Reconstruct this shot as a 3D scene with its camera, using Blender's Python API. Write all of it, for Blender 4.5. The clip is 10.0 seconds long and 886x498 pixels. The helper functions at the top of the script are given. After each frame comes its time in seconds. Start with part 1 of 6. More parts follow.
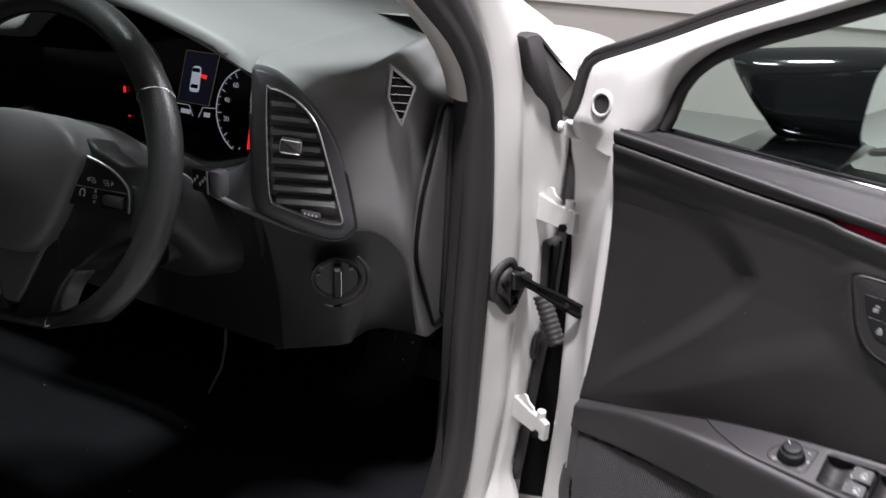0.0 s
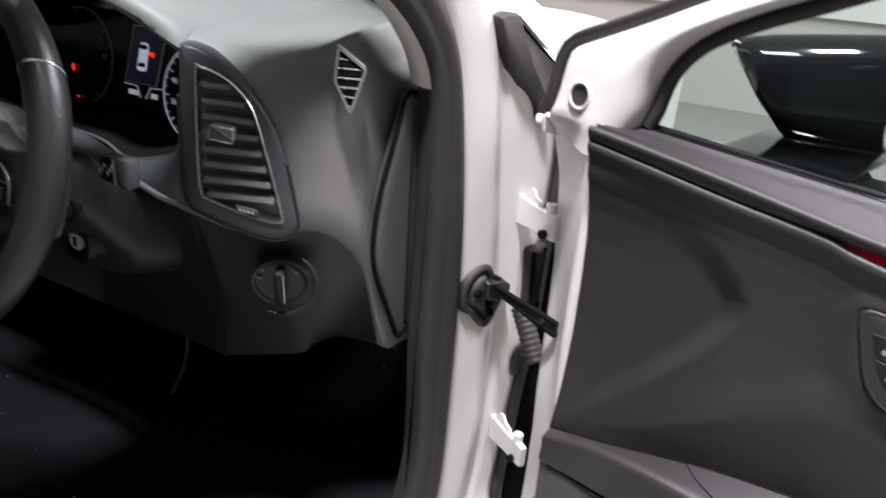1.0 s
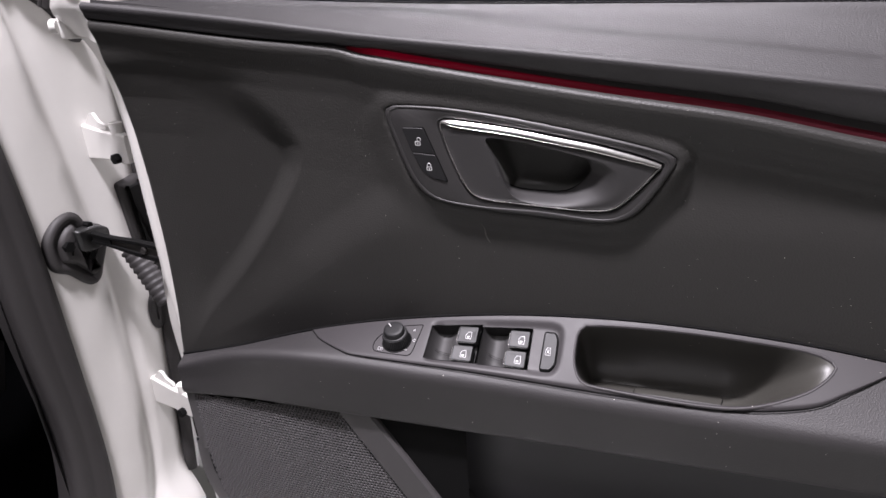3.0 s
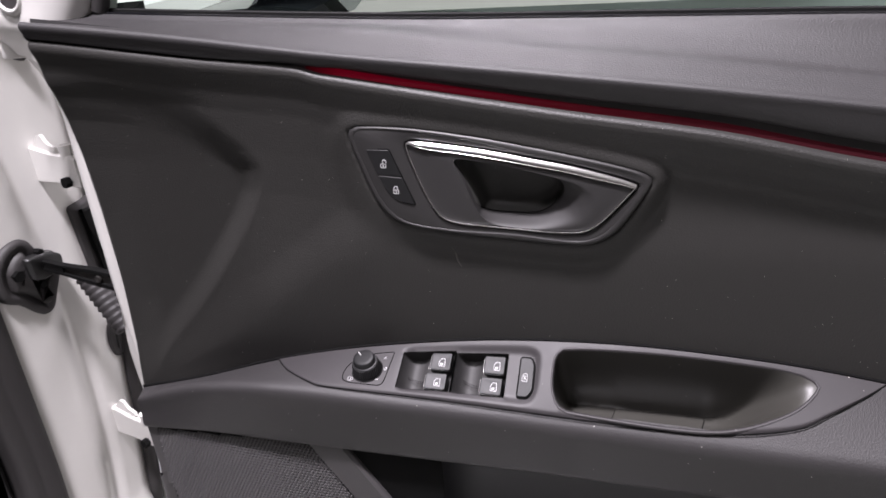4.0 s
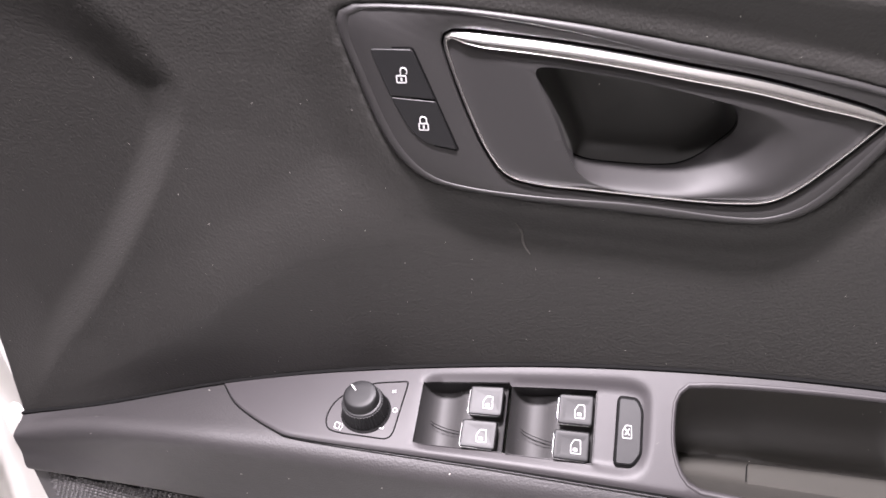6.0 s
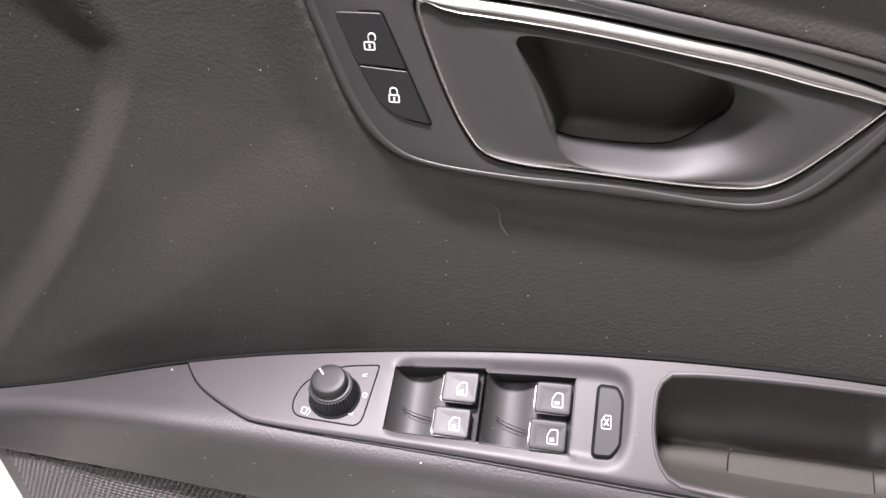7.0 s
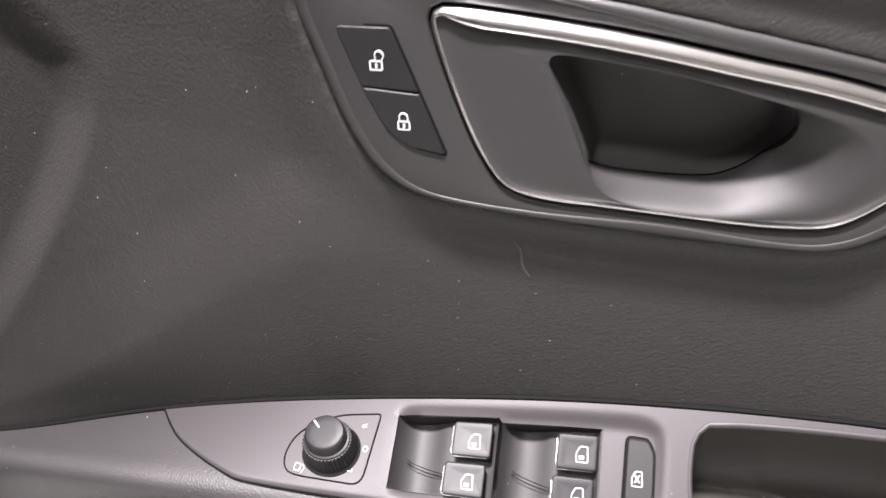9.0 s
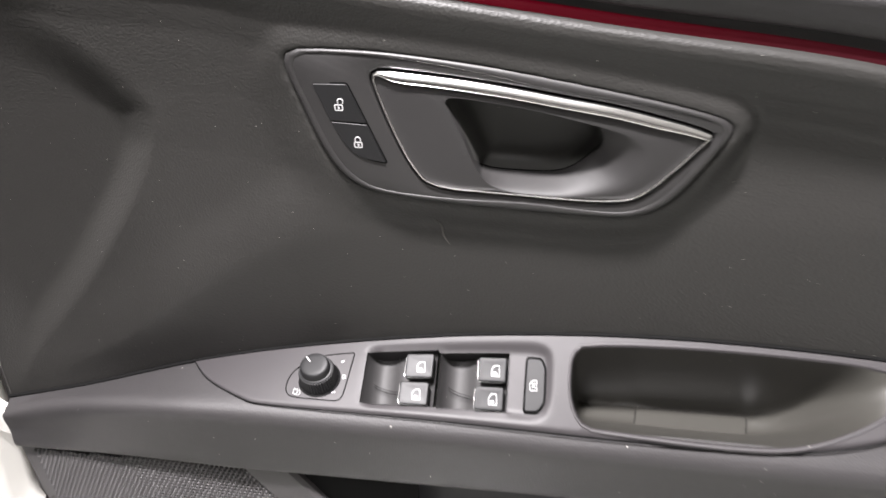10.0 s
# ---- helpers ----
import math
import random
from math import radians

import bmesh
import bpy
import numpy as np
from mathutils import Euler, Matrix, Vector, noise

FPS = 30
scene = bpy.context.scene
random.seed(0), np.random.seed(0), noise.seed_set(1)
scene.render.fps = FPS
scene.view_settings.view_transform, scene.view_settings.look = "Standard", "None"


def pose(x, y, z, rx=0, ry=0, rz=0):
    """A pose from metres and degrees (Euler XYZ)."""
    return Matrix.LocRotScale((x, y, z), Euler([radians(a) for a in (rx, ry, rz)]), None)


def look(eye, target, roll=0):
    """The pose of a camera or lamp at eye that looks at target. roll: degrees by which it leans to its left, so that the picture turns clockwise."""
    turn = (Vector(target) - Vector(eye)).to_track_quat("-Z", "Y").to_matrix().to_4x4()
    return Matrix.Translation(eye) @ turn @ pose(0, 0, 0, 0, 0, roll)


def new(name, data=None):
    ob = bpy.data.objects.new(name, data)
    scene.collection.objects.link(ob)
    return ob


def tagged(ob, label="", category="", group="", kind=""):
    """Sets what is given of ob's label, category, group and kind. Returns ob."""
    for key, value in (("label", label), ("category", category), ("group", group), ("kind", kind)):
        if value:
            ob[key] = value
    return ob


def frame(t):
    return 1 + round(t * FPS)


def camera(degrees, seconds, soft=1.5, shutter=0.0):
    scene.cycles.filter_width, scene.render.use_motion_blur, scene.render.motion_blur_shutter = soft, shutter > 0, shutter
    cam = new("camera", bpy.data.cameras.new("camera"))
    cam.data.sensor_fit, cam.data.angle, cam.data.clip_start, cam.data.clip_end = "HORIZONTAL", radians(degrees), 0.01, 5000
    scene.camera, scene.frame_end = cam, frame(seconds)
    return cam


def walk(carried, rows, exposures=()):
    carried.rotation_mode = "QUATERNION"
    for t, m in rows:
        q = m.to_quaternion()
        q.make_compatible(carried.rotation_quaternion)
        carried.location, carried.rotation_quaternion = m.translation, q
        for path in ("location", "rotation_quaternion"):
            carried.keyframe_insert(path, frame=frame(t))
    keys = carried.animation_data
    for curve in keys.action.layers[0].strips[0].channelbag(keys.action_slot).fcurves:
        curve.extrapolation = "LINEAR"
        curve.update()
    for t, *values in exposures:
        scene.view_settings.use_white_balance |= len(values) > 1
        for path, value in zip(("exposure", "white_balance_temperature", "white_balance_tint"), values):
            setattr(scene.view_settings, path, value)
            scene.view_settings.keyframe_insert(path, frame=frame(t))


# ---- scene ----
cam = camera(63.8, 10.0, shutter=0.5)
PATH = [
    (0, (0.177, 0.099, 1.119), (-0.599, 1.787, 0.38), 4.0),
    (0.5, (0.201, 0.212, 1.122), (-0.696, 1.838, 0.378), 4.7),
    (1, (0.216, 0.247, 1.1), (-0.639, 1.885, 0.334), 5.0),
    (1.3, (0.262, 0.252, 1.058), (-0.453, 1.964, 0.312), 2.7),
    (1.5, (0.284, 0.246, 1.032), (-0.305, 2.0, 0.272), 0.1),
    (1.8, (0.324, 0.262, 1.003), (-0.166, 2.028, 0.203), -3.0),
    (2, (0.338, 0.266, 1.008), (-0.051, 2.053, 0.199), -3.9),
    (2.5, (0.359, 0.299, 0.989), (0.177, 2.111, 0.163), -3.6),
    (3, (0.364, 0.302, 0.986), (0.244, 2.119, 0.159), -3.8),
    (4.5, (0.365, 0.389, 0.997), (0.367, 2.208, 0.164), -4.5),
    (5, (0.331, 0.47, 0.967), (0.363, 2.276, 0.107), -4.7),
    (5.5, (0.312, 0.543, 0.929), (0.36, 2.304, -0.017), -4.3),
    (5.7, (0.309, 0.564, 0.917), (0.362, 2.308, -0.059), -3.6),
    (7, (0.319, 0.612, 0.908), (0.416, 2.269, -0.208), -1.5),
    (7.5, (0.307, 0.613, 0.909), (0.41, 2.271, -0.205), -1.4),
    (8, (0.303, 0.633, 0.907), (0.414, 2.298, -0.196), -1.4),
    (8.5, (0.297, 0.665, 0.893), (0.425, 2.318, -0.225), -1.2),
    (9, (0.307, 0.659, 0.902), (0.465, 2.305, -0.224), -0.8),
    (9.5, (0.313, 0.599, 0.938), (0.479, 2.259, -0.165), -1.4),
    (10, (0.319, 0.518, 0.961), (0.514, 2.193, -0.113), -2.2),
]
EXPOSURES = [(0, -0.58, 6500, 10), (0.5, -0.44, 6500, 10), (1.0, -0.32, 6500, 10), (2.0, -0.30, 6500, 11), (3.0, -0.36, 6500, 13), (4.5, -0.36, 6500, 14), (5.0, -0.32, 6550, 15), (5.5, 0.33, 6600, 17), (7.0, 0.76, 6750, 13), (9.0, 0.74, 6800, 11), (9.5, 0.72, 6800, 8), (10.0, 0.50, 6750, 6)]
walk(cam, [(t, look(eye, target, roll)) for t, eye, target, roll in PATH], EXPOSURES)

# ---- light ----
world = bpy.data.worlds.new("world")
scene.world = world
world.use_nodes = True
world.node_tree.nodes["Background"].inputs[0].default_value = (0.85, 0.85, 0.9, 1)
world.node_tree.nodes["Background"].inputs[1].default_value = 0.02


def unseen_lamp(x, y, z, sx, sy, watts, colour=(1.0, 0.955, 1.03)):
    data = bpy.data.lights.new("unseen_lamp_light", "AREA")
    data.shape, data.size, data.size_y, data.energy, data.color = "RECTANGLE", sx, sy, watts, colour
    ob = new("unseen_lamp_light", data)
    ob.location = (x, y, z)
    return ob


# Unseen lamps: the first placed from cast shadows, the others added for brightness.
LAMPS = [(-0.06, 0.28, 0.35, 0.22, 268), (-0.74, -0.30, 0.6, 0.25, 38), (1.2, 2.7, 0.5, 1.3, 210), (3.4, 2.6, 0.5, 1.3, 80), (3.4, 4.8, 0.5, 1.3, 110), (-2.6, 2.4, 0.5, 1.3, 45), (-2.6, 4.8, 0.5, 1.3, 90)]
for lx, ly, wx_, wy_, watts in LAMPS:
    unseen_lamp(lx, ly, 3.12, wx_, wy_, watts)

# ---- materials ----


def material(name, colour, rough=0.5, metal=0.0, grain=0.0, grain_scale=600.0, vary=0.15, vary_scale=12.0, specks=0.0, coat=0.0, emit=None, spec=0.5,
             wear=0.08, kind="noise"):
    m = bpy.data.materials.new(name)
    m.use_nodes = True
    nt = m.node_tree
    b = nt.nodes["Principled BSDF"]
    co = nt.nodes.new("ShaderNodeTexCoord").outputs["Object"]
    b.inputs["Metallic"].default_value = metal
    b.inputs["Specular IOR Level"].default_value = spec
    b.inputs["Coat Weight"].default_value = coat
    b.inputs["Coat Roughness"].default_value = 0.08

    def tex(kind_, scale, detail=3.0):
        t = nt.nodes.new(kind_)
        nt.links.new(co, t.inputs["Vector"])
        t.inputs["Scale"].default_value = scale
        if kind_ == "ShaderNodeTexNoise":
            t.inputs["Detail"].default_value = detail
        return t

    def math_(op, a, c, third=None):
        n = nt.nodes.new("ShaderNodeMath")
        n.operation = op
        for i, v in enumerate((a, c) if third is None else (a, c, third)):
            if isinstance(v, (int, float)):
                n.inputs[i].default_value = v
            else:
                nt.links.new(v, n.inputs[i])
        return n.outputs[0]

    big = tex("ShaderNodeTexNoise", vary_scale, 4.0)
    fine = tex("ShaderNodeTexNoise", vary_scale * 14, 3.0)
    mix_f = math_("ADD", math_("MULTIPLY", big.outputs[0], 0.65), math_("MULTIPLY", fine.outputs[0], 0.35))
    ramp = nt.nodes.new("ShaderNodeMix")
    ramp.data_type = "RGBA"
    nt.links.new(mix_f, ramp.inputs[0])
    ramp.inputs[6].default_value = (*[c * (1 - vary) for c in colour], 1)
    ramp.inputs[7].default_value = (*[min(1, c * (1 + vary)) for c in colour], 1)
    out = ramp.outputs[2]
    if specks:
        v = tex("ShaderNodeTexVoronoi", specks)
        near = math_("LESS_THAN", v.outputs["Distance"], 0.036)
        sep = nt.nodes.new("ShaderNodeSeparateColor")
        nt.links.new(v.outputs["Color"], sep.inputs[0])
        few = math_("GREATER_THAN", sep.outputs[0], 0.45)
        mask = math_("MULTIPLY", math_("MULTIPLY", near, few), 0.8)
        mx = nt.nodes.new("ShaderNodeMix")
        mx.data_type = "RGBA"
        nt.links.new(mask, mx.inputs[0])
        nt.links.new(out, mx.inputs[6])
        mx.inputs[7].default_value = (0.75, 0.72, 0.66, 1)
        out = mx.outputs[2]
    nt.links.new(out, b.inputs["Base Color"])
    r = math_("ADD", math_("MULTIPLY", math_("SUBTRACT", mix_f, 0.5), wear * 2), rough)
    nt.links.new(r, b.inputs["Roughness"])
    if grain:
        bump = nt.nodes.new("ShaderNodeBump")
        bump.inputs["Distance"].default_value = 0.0004
        bump.inputs["Strength"].default_value = grain
        if kind == "leather":
            v = tex("ShaderNodeTexVoronoi", grain_scale)
            v2 = tex("ShaderNodeTexNoise", grain_scale * 1.7, 2.0)
            h = math_("ADD", v.outputs["Distance"], math_("MULTIPLY", v2.outputs[0], 0.5))
        else:
            v = tex("ShaderNodeTexNoise", grain_scale, 3.0)
            h = v.outputs[0]
        nt.links.new(h, bump.inputs["Height"])
        nt.links.new(bump.outputs[0], b.inputs["Normal"])
    if emit:
        b.inputs["Emission Color"].default_value = (*emit[:3], 1)
        b.inputs["Emission Strength"].default_value = emit[3]
    return m


def clear_glass(name, tint, rough=0.0):
    m = bpy.data.materials.new(name)
    m.use_nodes = True
    nt = m.node_tree
    nt.nodes.clear()
    o = nt.nodes.new("ShaderNodeOutputMaterial")
    tr, gl, mx, fr = (nt.nodes.new(k) for k in ("ShaderNodeBsdfTransparent", "ShaderNodeBsdfGlossy", "ShaderNodeMixShader", "ShaderNodeFresnel"))
    tr.inputs[0].default_value = (*tint, 1)
    gl.inputs["Roughness"].default_value = rough
    fr.inputs["IOR"].default_value = 1.45
    nt.links.new(fr.outputs[0], mx.inputs[0])
    nt.links.new(tr.outputs[0], mx.inputs[1])
    nt.links.new(gl.outputs[0], mx.inputs[2])
    nt.links.new(mx.outputs[0], o.inputs[0])
    return m


M_CARD = material("soft_card_vinyl", (0.0228, 0.0220, 0.0205), 0.50, spec=0.38, grain=0.48, grain_scale=600, kind="leather", specks=165, vary=0.12)
M_SILL = material("sill_plastic", (0.019, 0.0178, 0.0184), 0.57, spec=0.5, grain=0.7, grain_scale=800, vary=0.10)
M_ARM = material("armrest_vinyl", (0.028, 0.0262, 0.0268), 0.54, grain=0.32, grain_scale=760, kind="leather", vary=0.08, specks=80)
M_TRIM = material("switch_trim_plastic", (0.030, 0.0273, 0.0287), 0.56, grain=0.10, grain_scale=1500, vary=0.08, specks=90)
# Trim plastic again, with the olive cast of reflections put into its colour.
M_CUP = material("cup_plastic_reflection_tint", (0.040, 0.0385, 0.034), 0.42, grain=0.10, grain_scale=1500, vary=0.10, specks=110)
M_BEZEL = material("bezel_plastic", (0.021, 0.020, 0.0199), 0.48, grain=0.15, grain_scale=1400, vary=0.08)
M_HANDLE = material("handle_satin_paint", (0.0215, 0.0204, 0.0204), 0.60, metal=0.0, grain=0.04, grain_scale=2500, vary=0.06, spec=0.48)
M_FINGERCUP = material("finger_cup_plastic", (0.046, 0.046, 0.043), 0.5, grain=0.1, grain_scale=1500, vary=0.10, specks=110)
M_CHROME = material("chrome", (0.90, 0.89, 0.88), 0.19, metal=1.0, vary=0.05, wear=0.04)
M_SATIN = material("satin_chrome", (0.80, 0.80, 0.80), 0.24, metal=1.0, vary=0.05)
M_BUTTON = material("button_plastic", (0.010, 0.010, 0.0105), 0.50, spec=0.32, grain=0.05, grain_scale=2500, vary=0.08)
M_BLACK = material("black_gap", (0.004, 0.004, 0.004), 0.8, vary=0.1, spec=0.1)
M_WELL = material("switch_well_plastic", (0.034, 0.033, 0.033), 0.60, spec=0.35, vary=0.08, specks=160)
M_ICON = material("icon_print", (0.50, 0.50, 0.50), 0.5, vary=0.05)
M_GRILLE = material("grille_plastic", (0.060, 0.057, 0.058), 0.42, vary=0.1)
M_LOWER = material("lower_trim_plastic", (0.050, 0.047, 0.048), 0.52, grain=0.3, grain_scale=800, vary=0.12)
M_RED = material("ambient_strip", (0.030, 0.003, 0.006), 0.75, spec=0.15, vary=0.1, emit=(1.0, 0.0, 0.06, 0.1))
# the strip's light fades along its length, away from its source at the front
_nt = M_RED.node_tree
_sep, _map, _fade = (_nt.nodes.new("ShaderNode" + _k) for _k in ("SeparateXYZ", "MapRange", "ValToRGB"))
_nt.links.new(_nt.nodes["Texture Coordinate"].outputs["Object"], _sep.inputs[0])
_nt.links.new(_sep.outputs[0], _map.inputs[0])
for _i, _v in ((1, .264), (2, .764)):
    _map.inputs[_i].default_value = _v
_nt.links.new(_map.outputs[0], _fade.inputs[0])
_fade.color_ramp.elements[0].color, _fade.color_ramp.elements[1].color = (.002, .002, .002, 1), (.005, .005, .005, 1)
for _p, _v in ((.07, .105), (.25, .075), (.60, .022)):
    _fade.color_ramp.elements.new(_p).color = (_v, _v, _v, 1)
_nt.links.new(_fade.outputs[0], _nt.nodes["Principled BSDF"].inputs["Emission Strength"])
M_WHITE = material("white_car_paint", (0.57, 0.56, 0.535), 0.38, coat=0.25, vary=0.05, vary_scale=6, grain=0.03, grain_scale=250)
M_RUBBER = material("seal_rubber", (0.022, 0.020, 0.020), 0.62, grain=0.2, grain_scale=700, vary=0.15)
M_DASH = material("dash_soft_plastic", (0.165, 0.163, 0.161), 0.54, grain=0.3, grain_scale=700, kind="leather", vary=0.1)
M_DASHCAP = material("dash_cap_plastic", (0.080, 0.079, 0.078), 0.50, grain=0.25, grain_scale=700, vary=0.1)
M_DASHLOW = material("dash_lower_plastic", (0.0195, 0.0190, 0.0197), 0.42, spec=0.4, grain=0.3, grain_scale=700, vary=0.12)
M_HUB = material("hub_pad", (0.100, 0.098, 0.099), 0.46, grain=0.2, grain_scale=700, kind="leather", vary=0.1)
M_COVERGREY = material("grey_cover", (0.30, 0.29, 0.285), 0.5, vary=0.08)
M_SEALBLACK = material("seal_black", (0.006, 0.006, 0.006), 0.7, spec=0.15, vary=0.15)
M_PANEL = material("dash_panel_dark", (0.056, 0.055, 0.060), 0.40, spec=0.4, grain=0.05, grain_scale=1500, vary=0.1)
M_SLAT = material("vent_slat_plastic", (0.15, 0.15, 0.15), 0.42, vary=0.1)
M_WHEEL = material("wheel_leather", (0.019, 0.020, 0.020), 0.35, grain=0.5, grain_scale=450, kind="leather", vary=0.12)
M_GLOSSRUBBER = material("strap_bracket_black", (0.012, 0.012, 0.012), 0.35, vary=0.2, grain=0.2, grain_scale=500)
M_GLOSS = material("gloss_black", (0.006, 0.006, 0.007), 0.06, vary=0.05, wear=0.02, coat=0.5)
M_MIRROR = material("mirror_glass", (0.86, 0.88, 0.88), 0.015, metal=1.0, vary=0.01, wear=0.005)
M_CARPET = material("carpet", (0.0095, 0.0097, 0.0112), 0.95, spec=0.05, specks=28, grain=0.8, grain_scale=500, vary=0.3)
M_PILLARTRIM = material("pillar_trim_grey", (0.50, 0.48, 0.45), 0.6, grain=0.2, grain_scale=700, vary=0.06)
M_STEEL = material("worn_steel", (0.10, 0.095, 0.09), 0.38, metal=0.8, vary=0.3, vary_scale=60)
M_SCREEN = material("cluster_screen", (0.004, 0.004, 0.005), 0.12, vary=0.05)
M_DIALWHITE = material("lit_marks", (0.7, 0.72, 0.75), 0.5, emit=(0.8, 0.85, 1.0, 0.35))
M_DIALRED = material("lit_red", (0.6, 0.02, 0.02), 0.5, emit=(1.0, 0.03, 0.02, 1.2))
M_SEAT = material("seat_fabric", (0.030, 0.029, 0.024), 0.85, grain=0.6, grain_scale=900, vary=0.2)
M_FLOOR = material("showroom_floor", (0.27, 0.275, 0.255), 0.22, vary=0.06, vary_scale=1.2)
M_CEILING = material("ceiling_paint", (0.55, 0.54, 0.53), 0.8, vary=0.04, vary_scale=1.5)
# Unseen walls, darker than the white ones to cut bounce light.
M_LOWBOUNCE = material("low_bounce_wall", (0.30, 0.29, 0.28), 0.8, vary=0.05, vary_scale=1.5)
M_LOWWALL = material("painted_lower_wall", (0.56, 0.53, 0.49), 0.6, vary=0.05, vary_scale=1.5)
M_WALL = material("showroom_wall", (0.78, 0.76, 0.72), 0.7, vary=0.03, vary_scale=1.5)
M_GLASS = clear_glass("window_glass", (0.76, 0.89, 0.84))
# Tint of the unseen windscreen set to dim lamp light on the dash top.
M_SCREENGLASS = clear_glass("light_cut_windscreen", (0.62, 0.71, 0.67))

# ---- mesh tools ----


def part(name, data, mat, parent, label="", sharp=40.0, category="", kind="", group=""):
    verts, faces = data
    me = bpy.data.meshes.new(name)
    me.from_pydata([tuple(v) for v in verts], [], faces)
    bm = bmesh.new()
    bm.from_mesh(me)
    bmesh.ops.recalc_face_normals(bm, faces=bm.faces)
    bm.to_mesh(me)
    bm.free()
    me.shade_smooth()
    if sharp < 180:
        me.set_sharp_from_angle(angle=radians(sharp))
    me.materials.append(mat)
    ob = new(name, me)
    ob.parent = parent
    return tagged(ob, label, category, group, kind)


def thing(name, place, label, category, rz=0.0, kind="", group=""):
    ob = new(name)
    ob.empty_display_size = 0.05
    ob.location, ob.rotation_euler = place, (0, 0, radians(rz))
    return tagged(ob, label, category, group, kind)


def grid(us, vs, fn, close_u=False):
    verts = [fn(u, v) for u in us for v in vs]
    nu, nv = len(us), len(vs)
    faces = [(i * nv + j, ((i + 1) % nu) * nv + j, ((i + 1) % nu) * nv + j + 1, i * nv + j + 1)
             for i in range(nu if close_u else nu - 1) for j in range(nv - 1)]
    return verts, faces


def loft(rings, cap_start=False, cap_end=False, closed=True):
    n = len(rings[0])
    verts = [v for r in rings for v in r]
    faces = []
    for i in range(len(rings) - 1):
        for j in range(n if closed else n - 1):
            k = (j + 1) % n
            faces.append((i * n + j, i * n + k, (i + 1) * n + k, (i + 1) * n + j))
    if cap_start:
        faces.append(tuple(range(n)))
    if cap_end:
        faces.append(tuple((len(rings) - 1) * n + j for j in range(n)))
    return verts, faces


def joined(*pieces):
    verts, faces = [], []
    for v, f in pieces:
        o = len(verts)
        verts += list(v)
        faces += [tuple(i + o for i in face) for face in f]
    return verts, faces


def moved(data, m):
    return [tuple(m @ Vector(v)) for v in data[0]], data[1]


def spline(pts, n, closed=True):
    """n points at even steps along a smooth curve through pts."""
    p = [np.array(q, float) for q in pts]
    k = len(p)
    fine = []
    for i in range(k if closed else k - 1):
        a, b, c, d = (p[(i + o) % k] if closed else p[min(max(i + o, 0), k - 1)] for o in (-1, 0, 1, 2))
        for s in np.linspace(0, 1, 14, endpoint=False):
            fine.append(0.5 * (2 * b + (c - a) * s + (2 * a - 5 * b + 4 * c - d) * s * s + (3 * b - a - 3 * c + d) * s ** 3))
    fine.append(p[0] if closed else p[-1])
    fine = np.array(fine)
    run = np.concatenate([[0], np.cumsum(np.linalg.norm(np.diff(fine, axis=0), axis=1))])
    at = np.linspace(0, run[-1], n, endpoint=not closed)
    return np.stack([np.interp(at, run, fine[:, i]) for i in range(fine.shape[1])], axis=1)


def rounded(corners, radius, steps=5):
    """A polygon with its corners rounded, as 2D points."""
    out = []
    k = len(corners)
    for i in range(k):
        a, b, c = (np.array(corners[(i + o) % k], float) for o in (-1, 0, 1))
        r = radius[i] if isinstance(radius, (list, tuple)) else radius
        ra = min(r, np.linalg.norm(a - b) * 0.48)
        rc = min(r, np.linalg.norm(c - b) * 0.48)
        p, q = b + (a - b) / np.linalg.norm(a - b) * ra, b + (c - b) / np.linalg.norm(c - b) * rc
        for s in np.linspace(0, 1, steps):
            out.append((1 - s) ** 2 * p + 2 * s * (1 - s) * b + s * s * q)
    return np.array(out)


def star(outline, centre, n):
    """The outline seen from a centre inside it, at n even angles."""
    o = np.array(outline) - np.array(centre)
    o = np.vstack([o, o[:1]])
    res = []
    for a in np.linspace(-math.pi, math.pi, n, endpoint=False):
        w = np.array([math.cos(a), math.sin(a)])
        best = 0.0
        for p, q in zip(o[:-1], o[1:]):
            e = q - p
            det = w[0] * -e[1] + e[0] * w[1]
            if abs(det) < 1e-12:
                continue
            s = (p[0] * -e[1] + e[0] * p[1]) / det
            t = (w[0] * p[1] - w[1] * p[0]) / det
            if s > 0 and -1e-9 <= t <= 1 + 1e-9:
                best = max(best, s)
        res.append(np.array(centre) + best * w)
    return np.array(res)


def inset(outline, by):
    """The closed outline drawn in by a distance (out: minus)."""
    o = np.array(outline)
    t = np.roll(o, -1, axis=0) - np.roll(o, 1, axis=0)
    t /= np.linalg.norm(t, axis=1)[:, None] + 1e-12
    nrm = np.stack([-t[:, 1], t[:, 0]], axis=1)
    area = 0.5 * np.sum(o[:, 0] * np.roll(o[:, 1], -1) - o[:, 1] * np.roll(o[:, 0], -1))
    return o + nrm * (by if area > 0 else -by)


